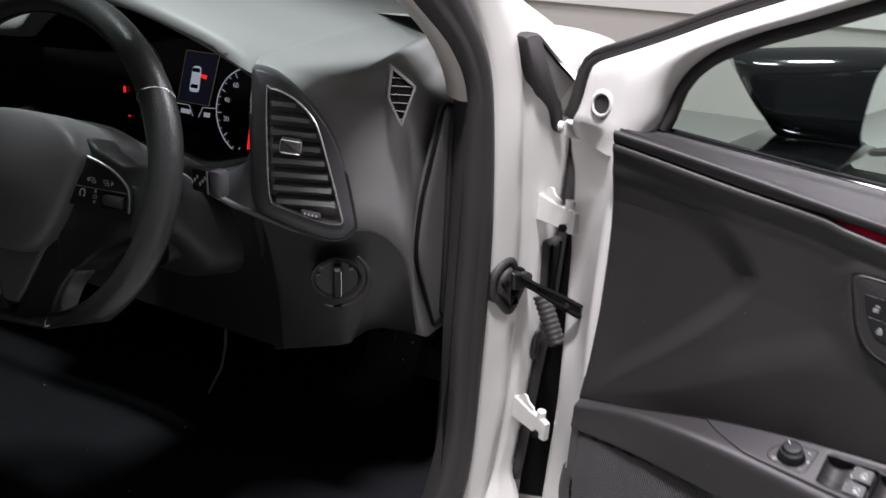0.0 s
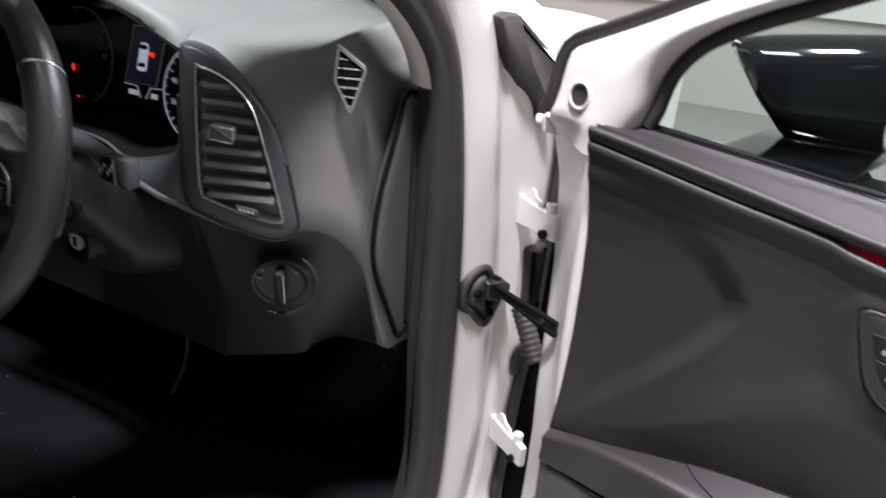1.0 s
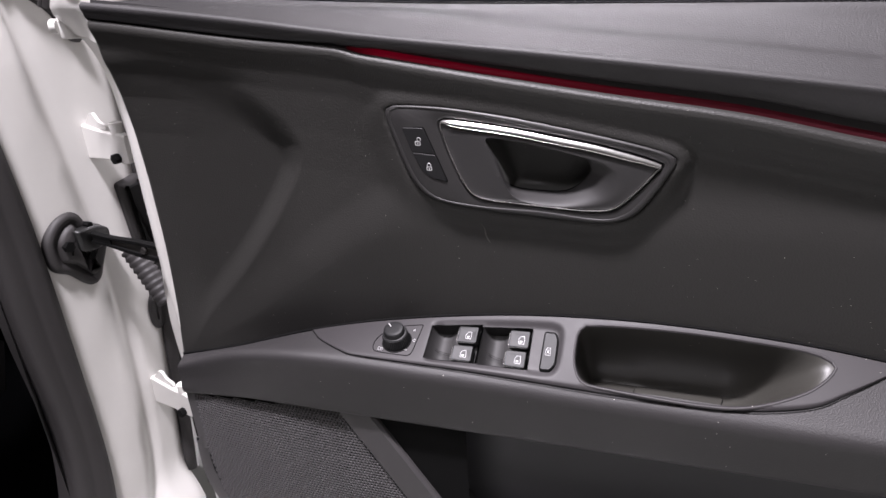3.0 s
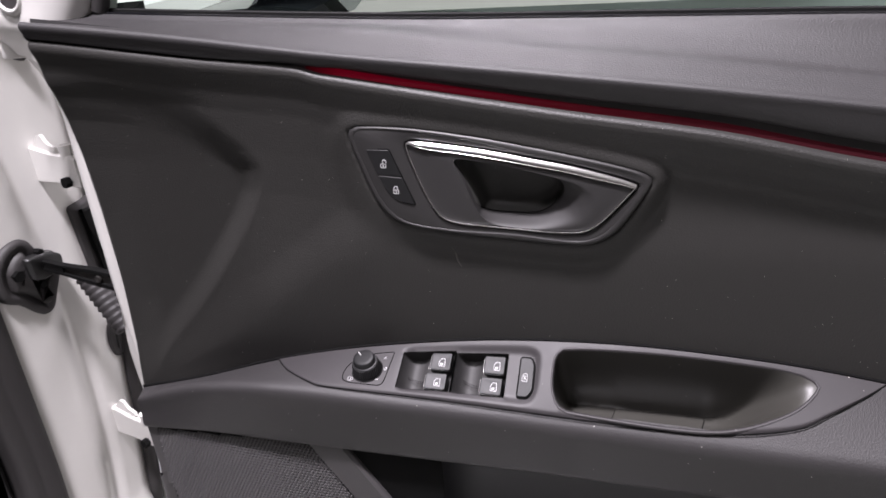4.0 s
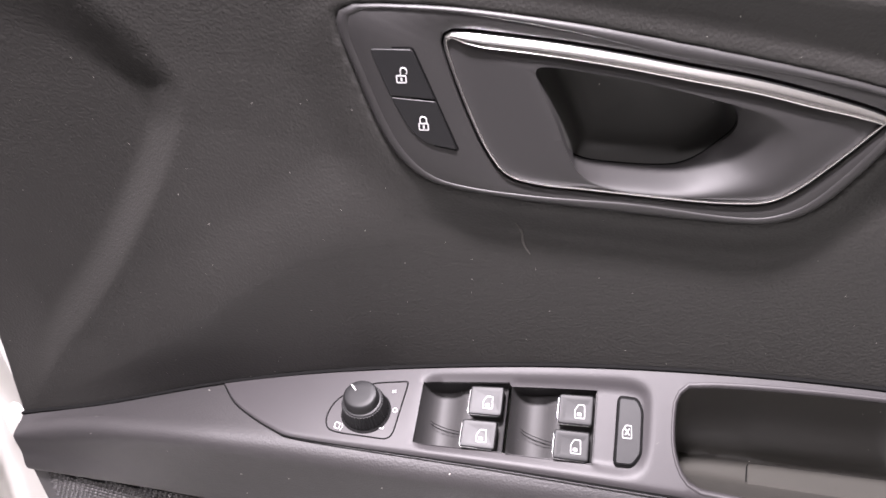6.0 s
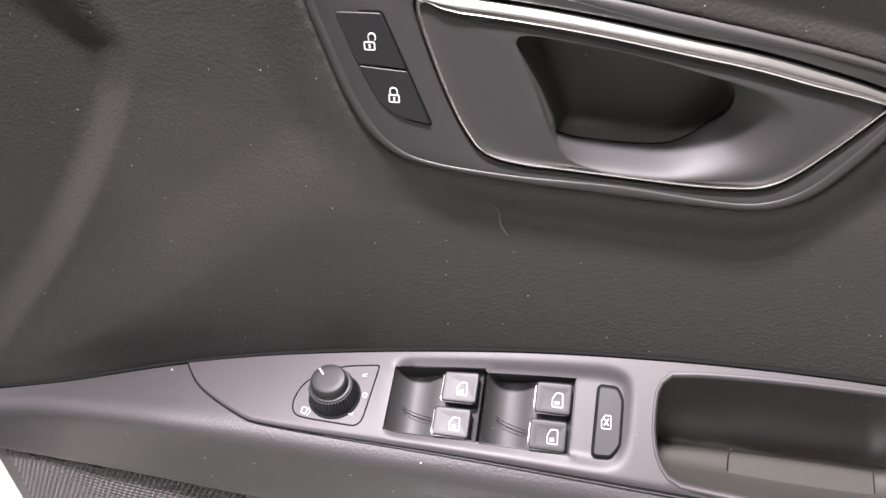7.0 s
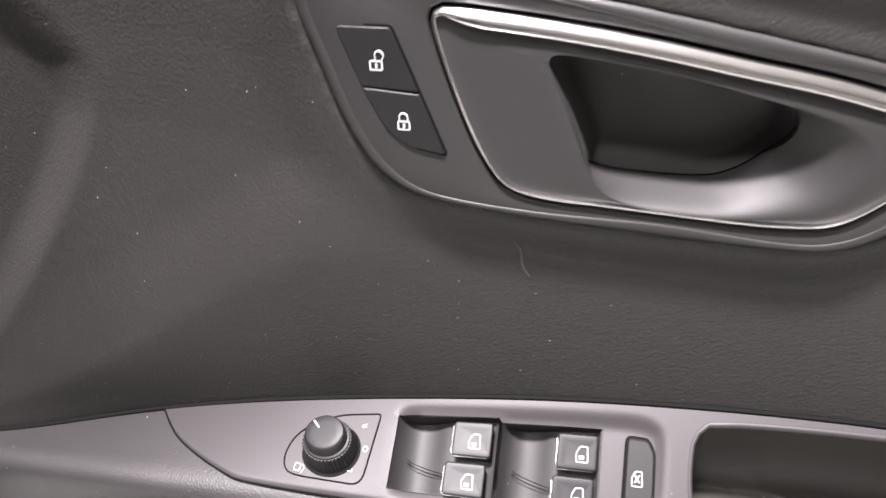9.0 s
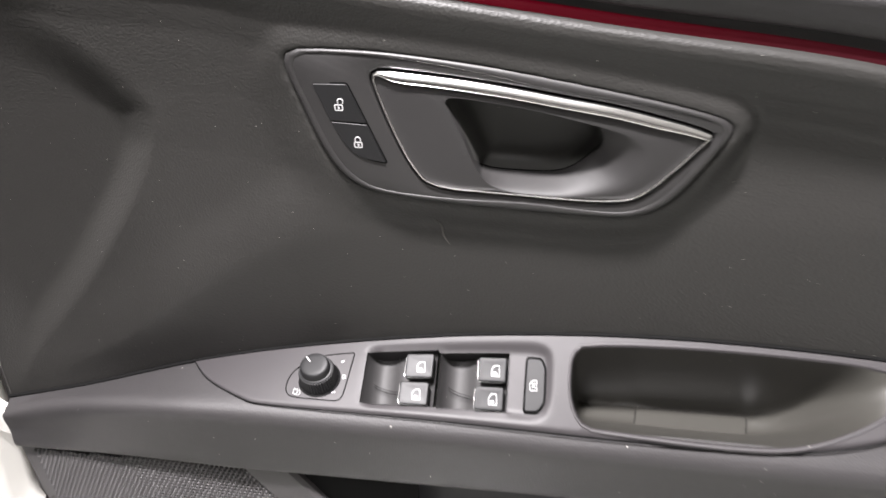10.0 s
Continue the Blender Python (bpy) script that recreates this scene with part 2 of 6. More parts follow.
def tube(path, radius, sides=10, closed=False, flat=1.0):
    """A round bar along a path of 3D points; radius: one number or one a point."""
    p = np.array([tuple(q) for q in path], float)
    k = len(p)
    rad = radius if hasattr(radius, "__len__") else [radius] * k
    rings = []
    up = np.array([0.13, 0.31, 0.94])
    for i in range(k):
        a, b = (p[i - 1], p[(i + 1) % k]) if closed else (p[max(i - 1, 0)], p[min(i + 1, k - 1)])
        t = (b - a) / (np.linalg.norm(b - a) + 1e-12)
        s = np.cross(t, up)
        s /= np.linalg.norm(s) + 1e-12
        w = np.cross(s, t)
        rings.append([p[i] + rad[i] * (math.cos(x) * s + flat * math.sin(x) * w) for x in np.linspace(0, 2 * math.pi, sides, endpoint=False)])
    if closed:
        rings.append(rings[0])
    return loft(rings, not closed, not closed)


def block(x0, x1, y0, y1, z0, z1, r=0.004):
    """A box with bevelled edges."""
    bm = bmesh.new()
    bmesh.ops.create_cube(bm, size=1)
    for v in bm.verts:
        v.co = ((x0 + x1) / 2 + v.co.x * (x1 - x0), (y0 + y1) / 2 + v.co.y * (y1 - y0), (z0 + z1) / 2 + v.co.z * (z1 - z0))
    if r:
        bmesh.ops.bevel(bm, geom=bm.edges[:], offset=r, segments=2, profile=0.5, affect="EDGES")
    bm.verts.ensure_lookup_table()
    data = [tuple(v.co) for v in bm.verts], [tuple(v.index for v in f.verts) for f in bm.faces]
    bm.free()
    return data


def plate(outline, fn, low, high, bevel=0.0005):
    """A flat piece with a rounded rim: outline in 2D, fn(a, b, height) gives its place."""
    o = np.array(outline)
    i = inset(o, bevel)
    return loft([[fn(a, b, low) for a, b in o], [fn(a, b, high - bevel) for a, b in o], [fn(a, b, high) for a, b in i]], True, True)


def smooth(a, b, x):
    t = np.clip((x - a) / (b - a), 0, 1)
    return t * t * (3 - 2 * t)


def ramp(table):
    xs, ys = [p[0] for p in table], [p[1] for p in table]

    def f(x):
        i = min(max(int(np.searchsorted(xs, x)) - 1, 0), len(xs) - 2)
        h = xs[i + 1] - xs[i]
        t = min(max((x - xs[i]) / h, 0), 1)

        def slope(j):
            if j <= 0 or j >= len(xs) - 1:
                j0, j1 = (0, 1) if j <= 0 else (len(xs) - 2, len(xs) - 1)
                return (ys[j1] - ys[j0]) / (xs[j1] - xs[j0])
            return (ys[j + 1] - ys[j - 1]) / (xs[j + 1] - xs[j - 1])
        m0, m1 = slope(i) * h, slope(i + 1) * h
        return (2 * t ** 3 - 3 * t * t + 1) * ys[i] + (t ** 3 - 2 * t * t + t) * m0 + (3 * t * t - 2 * t ** 3) * ys[i + 1] + (t ** 3 - t * t) * m1
    return f


def text_part(name, body, size, m, mat, parent, label=""):
    cu = bpy.data.curves.new(name, "FONT")
    cu.body, cu.size, cu.extrude, cu.align_x, cu.align_y = body, size, 0.0001, "CENTER", "CENTER"
    tmp = bpy.data.objects.new(name, cu)
    me = bpy.data.meshes.new_from_object(tmp)
    bpy.data.objects.remove(tmp)
    me.name = name
    me.materials.clear()
    me.materials.append(mat)
    me.transform(m)
    ob = new(name, me)
    ob.parent = parent
    return tagged(ob, label)

# ---- the open door ----
# Door places are (u, d, z): u along the door from its front edge, d towards the cabin, z up.
door = thing("car_door", (-0.005, 1.008, 0.0), "open white car door with a dark grey inner trim", "car door", rz=-16.0)


def L(u, d, z):
    return (u, -d, z)


arm_rear = ramp([(0, .536), (.079, .558), (.182, .593), (.27, .616), (.383, .636), (.475, .6445), (.56, .646), (.654, .641), (.72, .633), (1.0, .590)])
arm_ridge_d = ramp([(0, .008), (.06, .021), (.12, .034), (.2, .043), (.5, .047), (1.0, .05)])
arm_ridge_z = ramp([(0, .530), (.06, .560), (.12, .582), (.2, .596), (.35, .597), (.5, .594), (1.0, .590)])
seam_z = ramp([(0, .924), (.037, .920), (.163, .905), (.257, .896), (.279, .890), (.296, .887), (.364, .876), (.483, .858), (.592, .843), (.682, .825), (1.0, .768)])
glass_z = ramp([(-.05, .942), (.149, .931), (.347, .9215), (.555, .9165), (.686, .9135), (1.05, .9015)])
card_front = ramp([(.47, -.004), (.54, .000), (.67, .0065), (.79, .0065), (.9, .002), (.95, .0)])

BEZEL = spline([(.2985, .841), (.3050, .8458), (.331, .8460), (.3625, .8440), (.409, .8380), (.4545, .8300), (.500, .8208), (.530, .8135), (.5425, .8087), (.5462, .8023), (.541, .792), (.530, .7735),
                (.518, .758), (.505, .7497), (.4885, .7468), (.4524, .7478), (.4025, .7510), (.3767, .7534), (.3504, .7570), (.334, .7622), (.3212, .774), (.3120, .7915), (.3036, .8165), (.2987, .832)], 240)
CHROME = spline([(.3474, .8320), (.3508, .8346), (.3583, .8350), (.3944, .8312), (.425, .8268), (.455, .8215), (.485, .8162), (.5155, .8087), (.531, .8040), (.5365, .8012), (.5355, .7975), (.5325, .7940), (.521, .7798),
                 (.507, .7648), (.4955, .7579), (.4805, .7562), (.4645, .7562), (.4371, .7577), (.4093, .7594), (.397, .7600), (.383, .7622), (.3742, .7664), (.3685, .7735), (.3622, .7850), (.3548, .8032), (.3477, .8250)], 260)
CUP = spline([(.3895, .8175), (.394, .8195), (.412, .8175), (.438, .8133), (.463, .8080), (.4728, .8045), (.4770, .7985), (.4780, .7915), (.4757, .7850), (.4690, .7768), (.4612, .7708), (.4515, .7676), (.432, .7672), (.411, .7692), (.4060, .7760), (.3990, .7950), (.3915, .8110)], 200)
CREASE = spline([(.0, .540), (.017, .553), (.053, .597), (.109, .655), (.158, .713), (.191, .759), (.2085, .797), (.203, .817), (.178, .843), (.140, .866), (.085, .882),
                 (.04, .890), (0, .896)], 90, closed=False)


def far(points, outline):
    """Distances from many 2D points to a line, in metres."""
    best = np.full(len(points), 9.0)
    for p, q in zip(outline[:-1], outline[1:]):
        e = q - p
        t = np.clip(((points - p) @ e) / (e @ e + 1e-15), 0, 1)
        best = np.minimum(best, np.linalg.norm(points - p - t[:, None] * e, axis=1))
    return best


def inside(points, outline):
    res = np.zeros(len(points), bool)
    for p, q in zip(outline, np.roll(outline, -1, axis=0)):
        cross = (p[1] > points[:, 1]) != (q[1] > points[:, 1])
        with np.errstate(divide="ignore", invalid="ignore"):
            xs = (q[0] - p[0]) * (points[:, 1] - p[1]) / (q[1] - p[1] + 1e-15) + p[0]
        res ^= cross & (points[:, 0] < xs)
    return res


def card_panel():
    us, ss = np.concatenate([np.linspace(0, .24, 121), np.linspace(.244, .60, 120), np.linspace(.605, 1.0, 80)]), np.concatenate([np.linspace(-.010, .94, 150), np.linspace(.945, 1.0, 14)])
    flat, s_all, below = [], [], []
    for u in us:
        lo, hi = arm_rear(u), seam_z(u) + .0004 + .0004 * float(smooth(.25, .31, u))
        for s in ss:
            z = lo + (hi - lo) * s
            flat.append((u + card_front(z) * (1 - float(smooth(0, .1, u))), z))
            s_all.append(s)
            below.append(hi - z)
    pts, s_all = np.array(flat), np.array(s_all)
    u_, below = pts[:, 0], np.array(below)
    # near the front edge the card lies deeper
    deep = np.interp(s_all, [-.03, 0, .15, .35, .55, .70, .80, .87, .890, .918, .945, .966, .984, 1.0], [-.0095, -.0095, -.0128, -.0140, -.0130, -.0105, -.0060, .0005, .0035, .0055, .0092, .0135, .0130, .0085])
    # behind it the card swells to a soft fold that climbs from the front corner to the handle, and falls back below it
    fold_z = np.interp(u_, [0, .04, .128, .169, .221, .260, .290, .335, .40, 1.0], [.526, .560, .616, .649, .685, .711, .725, .732, .734, .734])
    fold_d = np.interp(u_, [0, .08, .20, .28, .36, 1.0], [-.009, -.002, .0068, .0068, -.0030, -.0030])
    rise = pts[:, 1] - fold_z
    round_ = np.interp(u_, [0, .15, .30, .36, 1.0], [.003, .004, .008, .018, .025])
    low_z = np.array([arm_rear(u) for u in us for _ in ss])
    slope = (fold_d + .009) / np.maximum(fold_z - low_z, .02)
    upper_d = np.interp(below, [0, .028, .045, .080, .120, .180, .40], [.0050, .0044, .0026, .0006, -.0002, .0015, .0030]) + np.minimum(fold_d - .0045, 0)
    full = np.where(rise < 0, fold_d - slope * (np.sqrt(rise ** 2 + round_ ** 2) - round_), fold_d + (upper_d - fold_d) * smooth(0, .05, rise))
    w = smooth(.0, .19, u_)
    d = deep * (1 - w) + full * w
    # the rounded lip along the top
    top_d = np.interp(below, [0, .0012, .0035, .0070, .0105, .0150, .0200, .0280], [.0060, .0092, .0110, .0116, .0108, .0088, .0070, .0050])
    mix = 1 - smooth(.020, .045, below)
    d = d * (1 - mix) + top_d * mix
    # the front dish, bounded by a crease
    loop = np.vstack([CREASE, [(-.2, .896)], [(-.2, .54)]])
    away = far(pts, CREASE)
    inn = inside(pts, loop)
    upper = smooth(.775, .815, pts[:, 1])
    floor_d = -.0130 - .018 * u_ + .060 * (pts[:, 1] - .730) + .0035 * smooth(.80, .88, pts[:, 1])
    sink = np.where(inn, smooth(-.001, .028 + .015 * upper, away), 0) * smooth(.0, .05, u_)
    d += (np.minimum(floor_d, d) - d) * sink
    d += .0006 * np.exp(-(away / .0050) ** 2) * (1 - upper * .8) * smooth(.0, .05, u_)
    # the pad that rises round the handle
    ring = np.vstack([BEZEL, BEZEL[:1]])
    away = far(pts, ring)
    inn = inside(pts, BEZEL)
    above = smooth(.79, .84, pts[:, 1] + .19 * (u_ - .36))
    front = smooth(.36, .31, u_)
    lift = np.where(inn, 1.0, 1 - smooth(.0015, .026 + .010 * front * (1 - above) - .008 * above, away))
    target = .0052 + .0023 * above
    d = d + (target - d) * lift * .9
    d -= np.where(inn, .009 * smooth(.0003, .0030, away), 0)
    keep = ~(inside(pts, inset(BEZEL, .006)))
    nv = len(ss)
    verts = [L(p[0], q, p[1]) for p, q in zip(pts, d)]
    faces = []
    for i in range(len(us) - 1):
        for j in range(nv - 1):
            f = (i * nv + j, (i + 1) * nv + j, (i + 1) * nv + j + 1, i * nv + j + 1)
            if any(keep[k] for k in f):
                faces.append(f)
    # turn the front edge back
    o = len(verts)
    for j in range(nv):
        x, y, z = verts[j]
        verts.append((x - .004, y + .003, z))
        verts.append((x - .005, y + .022, z))
    for j in range(nv - 1):
        faces.append((j, j + 1, o + 2 * j + 2, o + 2 * j))
        faces.append((o + 2 * j, o + 2 * j + 2, o + 2 * j + 3, o + 2 * j + 1))
    return verts, faces


CARD_MESH = card_panel()
CARD_AT = np.array(CARD_MESH[0])


def card_d(u, z):
    """How far the card stands towards the cabin at a place."""
    return -CARD_AT[np.argmin((CARD_AT[:, 0] - u) ** 2 + (CARD_AT[:, 2] - z) ** 2)][1]


part("inner_card", CARD_MESH, M_CARD, door, "charcoal soft vinyl card with a moulded front hollow", sharp=180)

# sill ledge on top
sill_ridge = ramp([(-.05, .9440), (0, .9415), (.148, .9265), (.289, .9093), (.448, .8932), (.569, .8804), (.671, .8686), (1.0, .828)])
sill_crease = ramp([(-.05, .955), (0, .950), (.12, .9395), (.209, .9310), (.30, .9215), (.44, .9073), (.571, .8949), (.683, .8821), (1.0, .846)])
sill_gap = ramp([(-.05, .0), (.20, .0), (.262, .001), (.300, .0052), (.446, .0084), (.68, .0108), (1.0, .012)])
US = np.linspace(-.002, 1.0, 90)


def sill_ring(u):
    zg, zf, zc = glass_z(u), sill_ridge(u) - .0020, min(sill_crease(u), glass_z(u) - .002)
    zs = seam_z(max(u, 0)) + .0008 + sill_gap(u)
    open_ = float(smooth(.20, .30, u))
    prof = [(-.02, zs + .004), (-.004, zs + .003), (.004, zs + .0016), (.0062 - .001 * open_ + .003 * (1 - open_), zs + .0008), (.0088 + .002 * (1 - open_), zs + .0030), (.0110, zs + (zf - zs) * .36), (.0129, zf - .0068), (.0137, zf - .0042), (.0135, zf - .0018), (.0121, zf - .0001), (.0094, zf + .0008),
            (.0056, zf + (zc - zf) * .20), (-.002, zf + (zc - zf) * .50), (-.011, zc - (zc - zf) * .17), (-.020, zc + .0004), (-.030, zc + (zg - zc) * .36), (-.038, zc + (zg - zc) * .68), (-.046, zg + .0016), (-.05, zg - .001), (-.052, zg - .02)]
    return [L(u, d, z) for d, z in spline(prof, 72, closed=False)]


part("sill", loft([[(x + .004, y, z - .002) for x, y, z in sill_ring(-.004)]] + [sill_ring(u) for u in US], True, True), M_SILL, door, "satin dark grey plastic ledge below the window", sharp=50)

# red light strip in the seam
strip = [[L(u, .0052, seam_z(u) - .0020), L(u, .0056, seam_z(u) + .0006), L(u, .0054, seam_z(u) + .0028), L(u, .0044, seam_z(u) + .0050), L(u, .002, seam_z(u) + .0066)] for u in np.linspace(.268, 1.0, 70)]
part("seam_backing", loft([[L(u, .0045, seam_z(u) - .010), L(u, .0035, seam_z(u) + .002), L(u, .003, seam_z(u) + .006), L(u, .000, seam_z(u) + .018)] for u in np.linspace(0, 1.0, 60)], closed=False), M_SILL, door)
part("light_strip", loft(strip, closed=False), M_RED, door, "thin glowing red ambient light strip", sharp=180)

# armrest body
def arm_low(u):
    return float(np.interp(u, [0, .1, .2175, .45, 1.0], [.006, .020, .029, .032, .034])), float(np.interp(u, [0, .1, .2175, .45, 1.0], [.489, .508, .517, .523, .527]))


def arm_ring(u):
    zr, dr, z = arm_rear(u), arm_ridge_d(u), arm_ridge_z(u)
    dl, zl = arm_low(u)
    r = min(.009, dr * .5)
    top = [(-.016, zr - .004), (-.008, zr)]
    for f in (.25, .5, .75):
        top.append((-.008 + (dr - r + .008) * f, zr + (z - zr) * f * .92))
    prof = top + [(dr - r, z + (zr - z) * .08), (dr - r * .25, z - r * .3), (dr, z - r * 1.2), (dr - (dr - dl) * .35, z - (z - zl) * .5), (dl + .003, zl + .008), (dl, zl + .001), (dl - .006, zl - .001), (-.01, zl + .002)]
    return [L(u, a, b) for a, b in spline(prof, 44, closed=False)]


def arm_z(u, d):
    zr, dr, z = arm_rear(u), arm_ridge_d(u), arm_ridge_z(u)
    return zr + (z - zr) * (d + .008) / (dr + .008)


def A(u, d, h):
    """A place h metres above the sloping top of the armrest."""
    s = (arm_rear(u) - arm_ridge_z(u)) / (arm_ridge_d(u) + .008)
    c = math.sqrt(1 + s * s)
    return L(u, d + h * s / c, arm_z(u, d) + h / c)


TRIM_SEAM = spline([(.182, -.008), (.204, .015), (.236, .0325), (.262, .0375), (.352, .0395), (.48, .0415), (.571, .042), (.624, .0395), (.668, .032), (.692, .021), (.720, .005), (.738, -.008)], 120, closed=False)


def armrest_shell():
    verts, faces = loft([arm_ring(u) for u in np.linspace(0, 1.0, 160)], True, True)
    under = inset(np.vstack([TRIM_SEAM, [(.75, -.03)], [(.17, -.03)]]), .004)
    keep = []
    for f in faces:
        c = np.mean([verts[i] for i in f], axis=0)
        top_side = c[2] > arm_z(c[0], -c[1]) - .006
        if len(f) == 4 and c[1] > .0092 and max(verts[i][2] for i in f) - min(verts[i][2] for i in f) > .03:
            continue
        if len(f) > 4 or not (top_side and inside(np.array([(c[0], -c[1])]), under)[0]):
            keep.append(f)
    return verts, keep


part("armrest", armrest_shell(), M_ARM, door, "dark grey grained armrest below the card", sharp=60)


PULL = spline([(.4705, .024), (.4700, .0065), (.4735, .000), (.483, -.003), (.541, -.0042), (.613, -.0045), (.660, -.004), (.680, -.001), (.685, .006), (.664, .0235), (.622, .038), (.575, .0415), (.492, .039), (.478, .036)], 400)
WELLS = [(.3255, .3775, .0005, .0328), (.3800, .4278, .0025, .0332)]


def trim_panel():
    us, fs = np.linspace(.1825, .737, 260), np.linspace(0, 1, 40)
    su, sd = TRIM_SEAM[:, 0], TRIM_SEAM[:, 1]
    pts = np.array([(u, -.0095 + (np.interp(u, su, sd) + .0095) * f) for u in us for f in fs])
    u_, d_ = pts[:, 0], pts[:, 1]
    h = np.full(len(pts), .0012)
    # shallow dish for the switches
    dish = np.array([(.3225, -.0050), (.450, -.0045), (.4595, .001), (.4592, .029), (.452, .0385), (.3225, .0370)])
    out = rounded(dish, .010)
    away = far(pts, np.vstack([out, out[:1]]))
    h -= np.where(inside(pts, out), .0034 * smooth(0, .007, away), 0)
    edge = np.array([f for _ in us for f in fs])
    h -= .0016 * smooth(.965, 1.0, edge)
    hole = inside(pts, PULL)
    for a, b, c, e in WELLS:
        hole |= (u_ > a) & (u_ < b) & (d_ > c) & (d_ < e)
    nv = len(fs)
    faces, edge_of = [], set()
    for i in range(len(us) - 1):
        for j in range(nv - 1):
            f = (i * nv + j, (i + 1) * nv + j, (i + 1) * nv + j + 1, i * nv + j + 1)
            if not any(hole[k] for k in f):
                faces.append(f)
            else:
                edge_of.update(k for k in f if not hole[k])
    # the rims of the openings follow their outlines
    for k in edge_of:
        p = pts[k]
        best = None
        for q in PULL:
            w = np.hypot(*(q - p))
            if best is None or w < best[0]:
                best = (w, q)
        for a, b, c, e in WELLS:
            q = np.array((min(max(p[0], a), b), min(max(p[1], c), e)))
            w = np.hypot(*(q - p))
            if w < best[0]:
                best = (w, q)
        if best[0] < .004:
            pts[k] = best[1]
    verts = [A(p[0], p[1], q) for p, q in zip(pts, h)]
    return verts, faces


trim = part("switch_trim", trim_panel(), M_TRIM, door, "smooth grey plastic trim that carries the switches", sharp=180)
part("seam", tube([A(u, d + .0005, .0004) for u, d in TRIM_SEAM], .0005, 6), M_BLACK, trim)
part("card_seam", tube([L(u, -.0075, arm_rear(u) + .0012) for u in np.linspace(0, 1, 80)], .0016, 6), M_BLACK, door)


CUP_FLOOR = .5600


PULL_C = np.array((.575, .017))
pull_rim = star(PULL, PULL_C, 160)


def pull_cup():
    rings = []
    edge = inset(pull_rim, .0013)
    for s in (1.0, .99, .975, .96, .94, .915, .885, .85, .81, .76, .70, .63, .54, .43, .3, .15, .04):
        pts = PULL_C + (edge - PULL_C) * s
        away = far(pts, np.vstack([edge, edge[:1]]))
        ring = []
        for (a, b), w in zip(pts, away):
            # a rounded shoulder at the rear end, then a steep drop
            end = float(smooth(.689, .606, a)) ** 1.25
            f = (1 - (1 - min(1.0, w / .0125)) ** 2.3) * end
            x, y, z = A(a, b, 0)
            ring.append((x, y + .040 * f, z + (CUP_FLOOR - z) * f))
        rings.append(ring)
    return loft(rings, False, True)


part("cup_rim", loft([[A(a, b, h) for a, b in inset(pull_rim, by)] for by, h in ((-.0014, .0004), (-.0009, .0014), (-.0001, .0018), (.0007, .0012), (.0014, -.0004))]), M_TRIM, trim, "rounded rim of the pull cup", sharp=180)
cup = part("pull_cup", pull_cup(), M_CUP, door, "deep moulded pull cup in the armrest", sharp=60)
lid = rounded([(.5235, -.0275), (.5195, -.004), (.600, -.004), (.6050, -.0275)], .004)


def on_floor(a, b, h):
    return L(a, b, CUP_FLOOR + .0004 + h)


part("cup_lid", plate(inset(lid, .0007), on_floor, .0, .0012, .0004), M_CUP, cup, "small rubber lid in the cup floor")
part("lid_gap", plate(lid, on_floor, .0, .0006, .0002), M_BLACK, cup)

# window switches
def well(a, b, c, e):
    """A sunk tray whose floor sweeps down on its front side."""
    fl = [(a - .0003, .0004), (a + .0012, -.0035), (a + .0045, -.0090), (a + .0085, -.0118), (a + .014, -.0125), (a + .020, -.0115), (a + .027, -.0085), (b - .002, -.0065), (b + .0003, .0004)]
    prof = spline(fl, 26, closed=False)
    rings = [[A(u, c - .0003, max(h, .0000)) for u, h in prof], [A(u, c + .0004, min(h, -.0008)) for u, h in prof]]
    rings += [[A(u, d, min(h * 1.45, h * (1.45 - .75 * (d - c) / (e - c)))) for u, h in prof] for d in np.linspace(c + .0010, e - .0008, 14)]
    rings += [[A(u, e + .0003, max(h, .0000)) for u, h in prof]]
    return loft(rings, closed=False)


ICON_WINDOW = [(-.0033, .0030), (-.0033, -.0010), (-.0004, -.0033), (.0033, -.0033), (.0033, .0030)]


def ring_shape(outline, width, fn, low, high):
    o, i = np.array(outline), inset(outline, width)
    n = len(o)
    verts = [fn(a, b, high) for a, b in o] + [fn(a, b, high) for a, b in i] + [fn(a, b, low) for a, b in o]
    faces = [(k, (k + 1) % n, n + (k + 1) % n, n + k) for k in range(n)] + [(k, (k + 1) % n, 2 * n + (k + 1) % n, 2 * n + k) for k in range(n)]
    return verts, faces


def icon_window(fn, high, cross=False):
    """An outlined car window, filled in its lower half or crossed out."""
    bits = [ring_shape(rounded(ICON_WINDOW, .0007, 4), .00040, fn, high - .0002, high)]
    if cross:
        for k in (-1, 1):
            bits.append(plate([(-.0016, -k * .0014 - .0004), (-.0016, -k * .0014 + .0004), (.0016, k * .0014 + .0004), (.0016, k * .0014 - .0004)], fn, high - .0002, high, .0001))
    else:
        bits.append(plate([(.0006, -.0017), (.0021, -.0017), (.0021, .0008), (.0006, .0008)], fn, high - .0002, high, .0001))
    return joined(*bits)


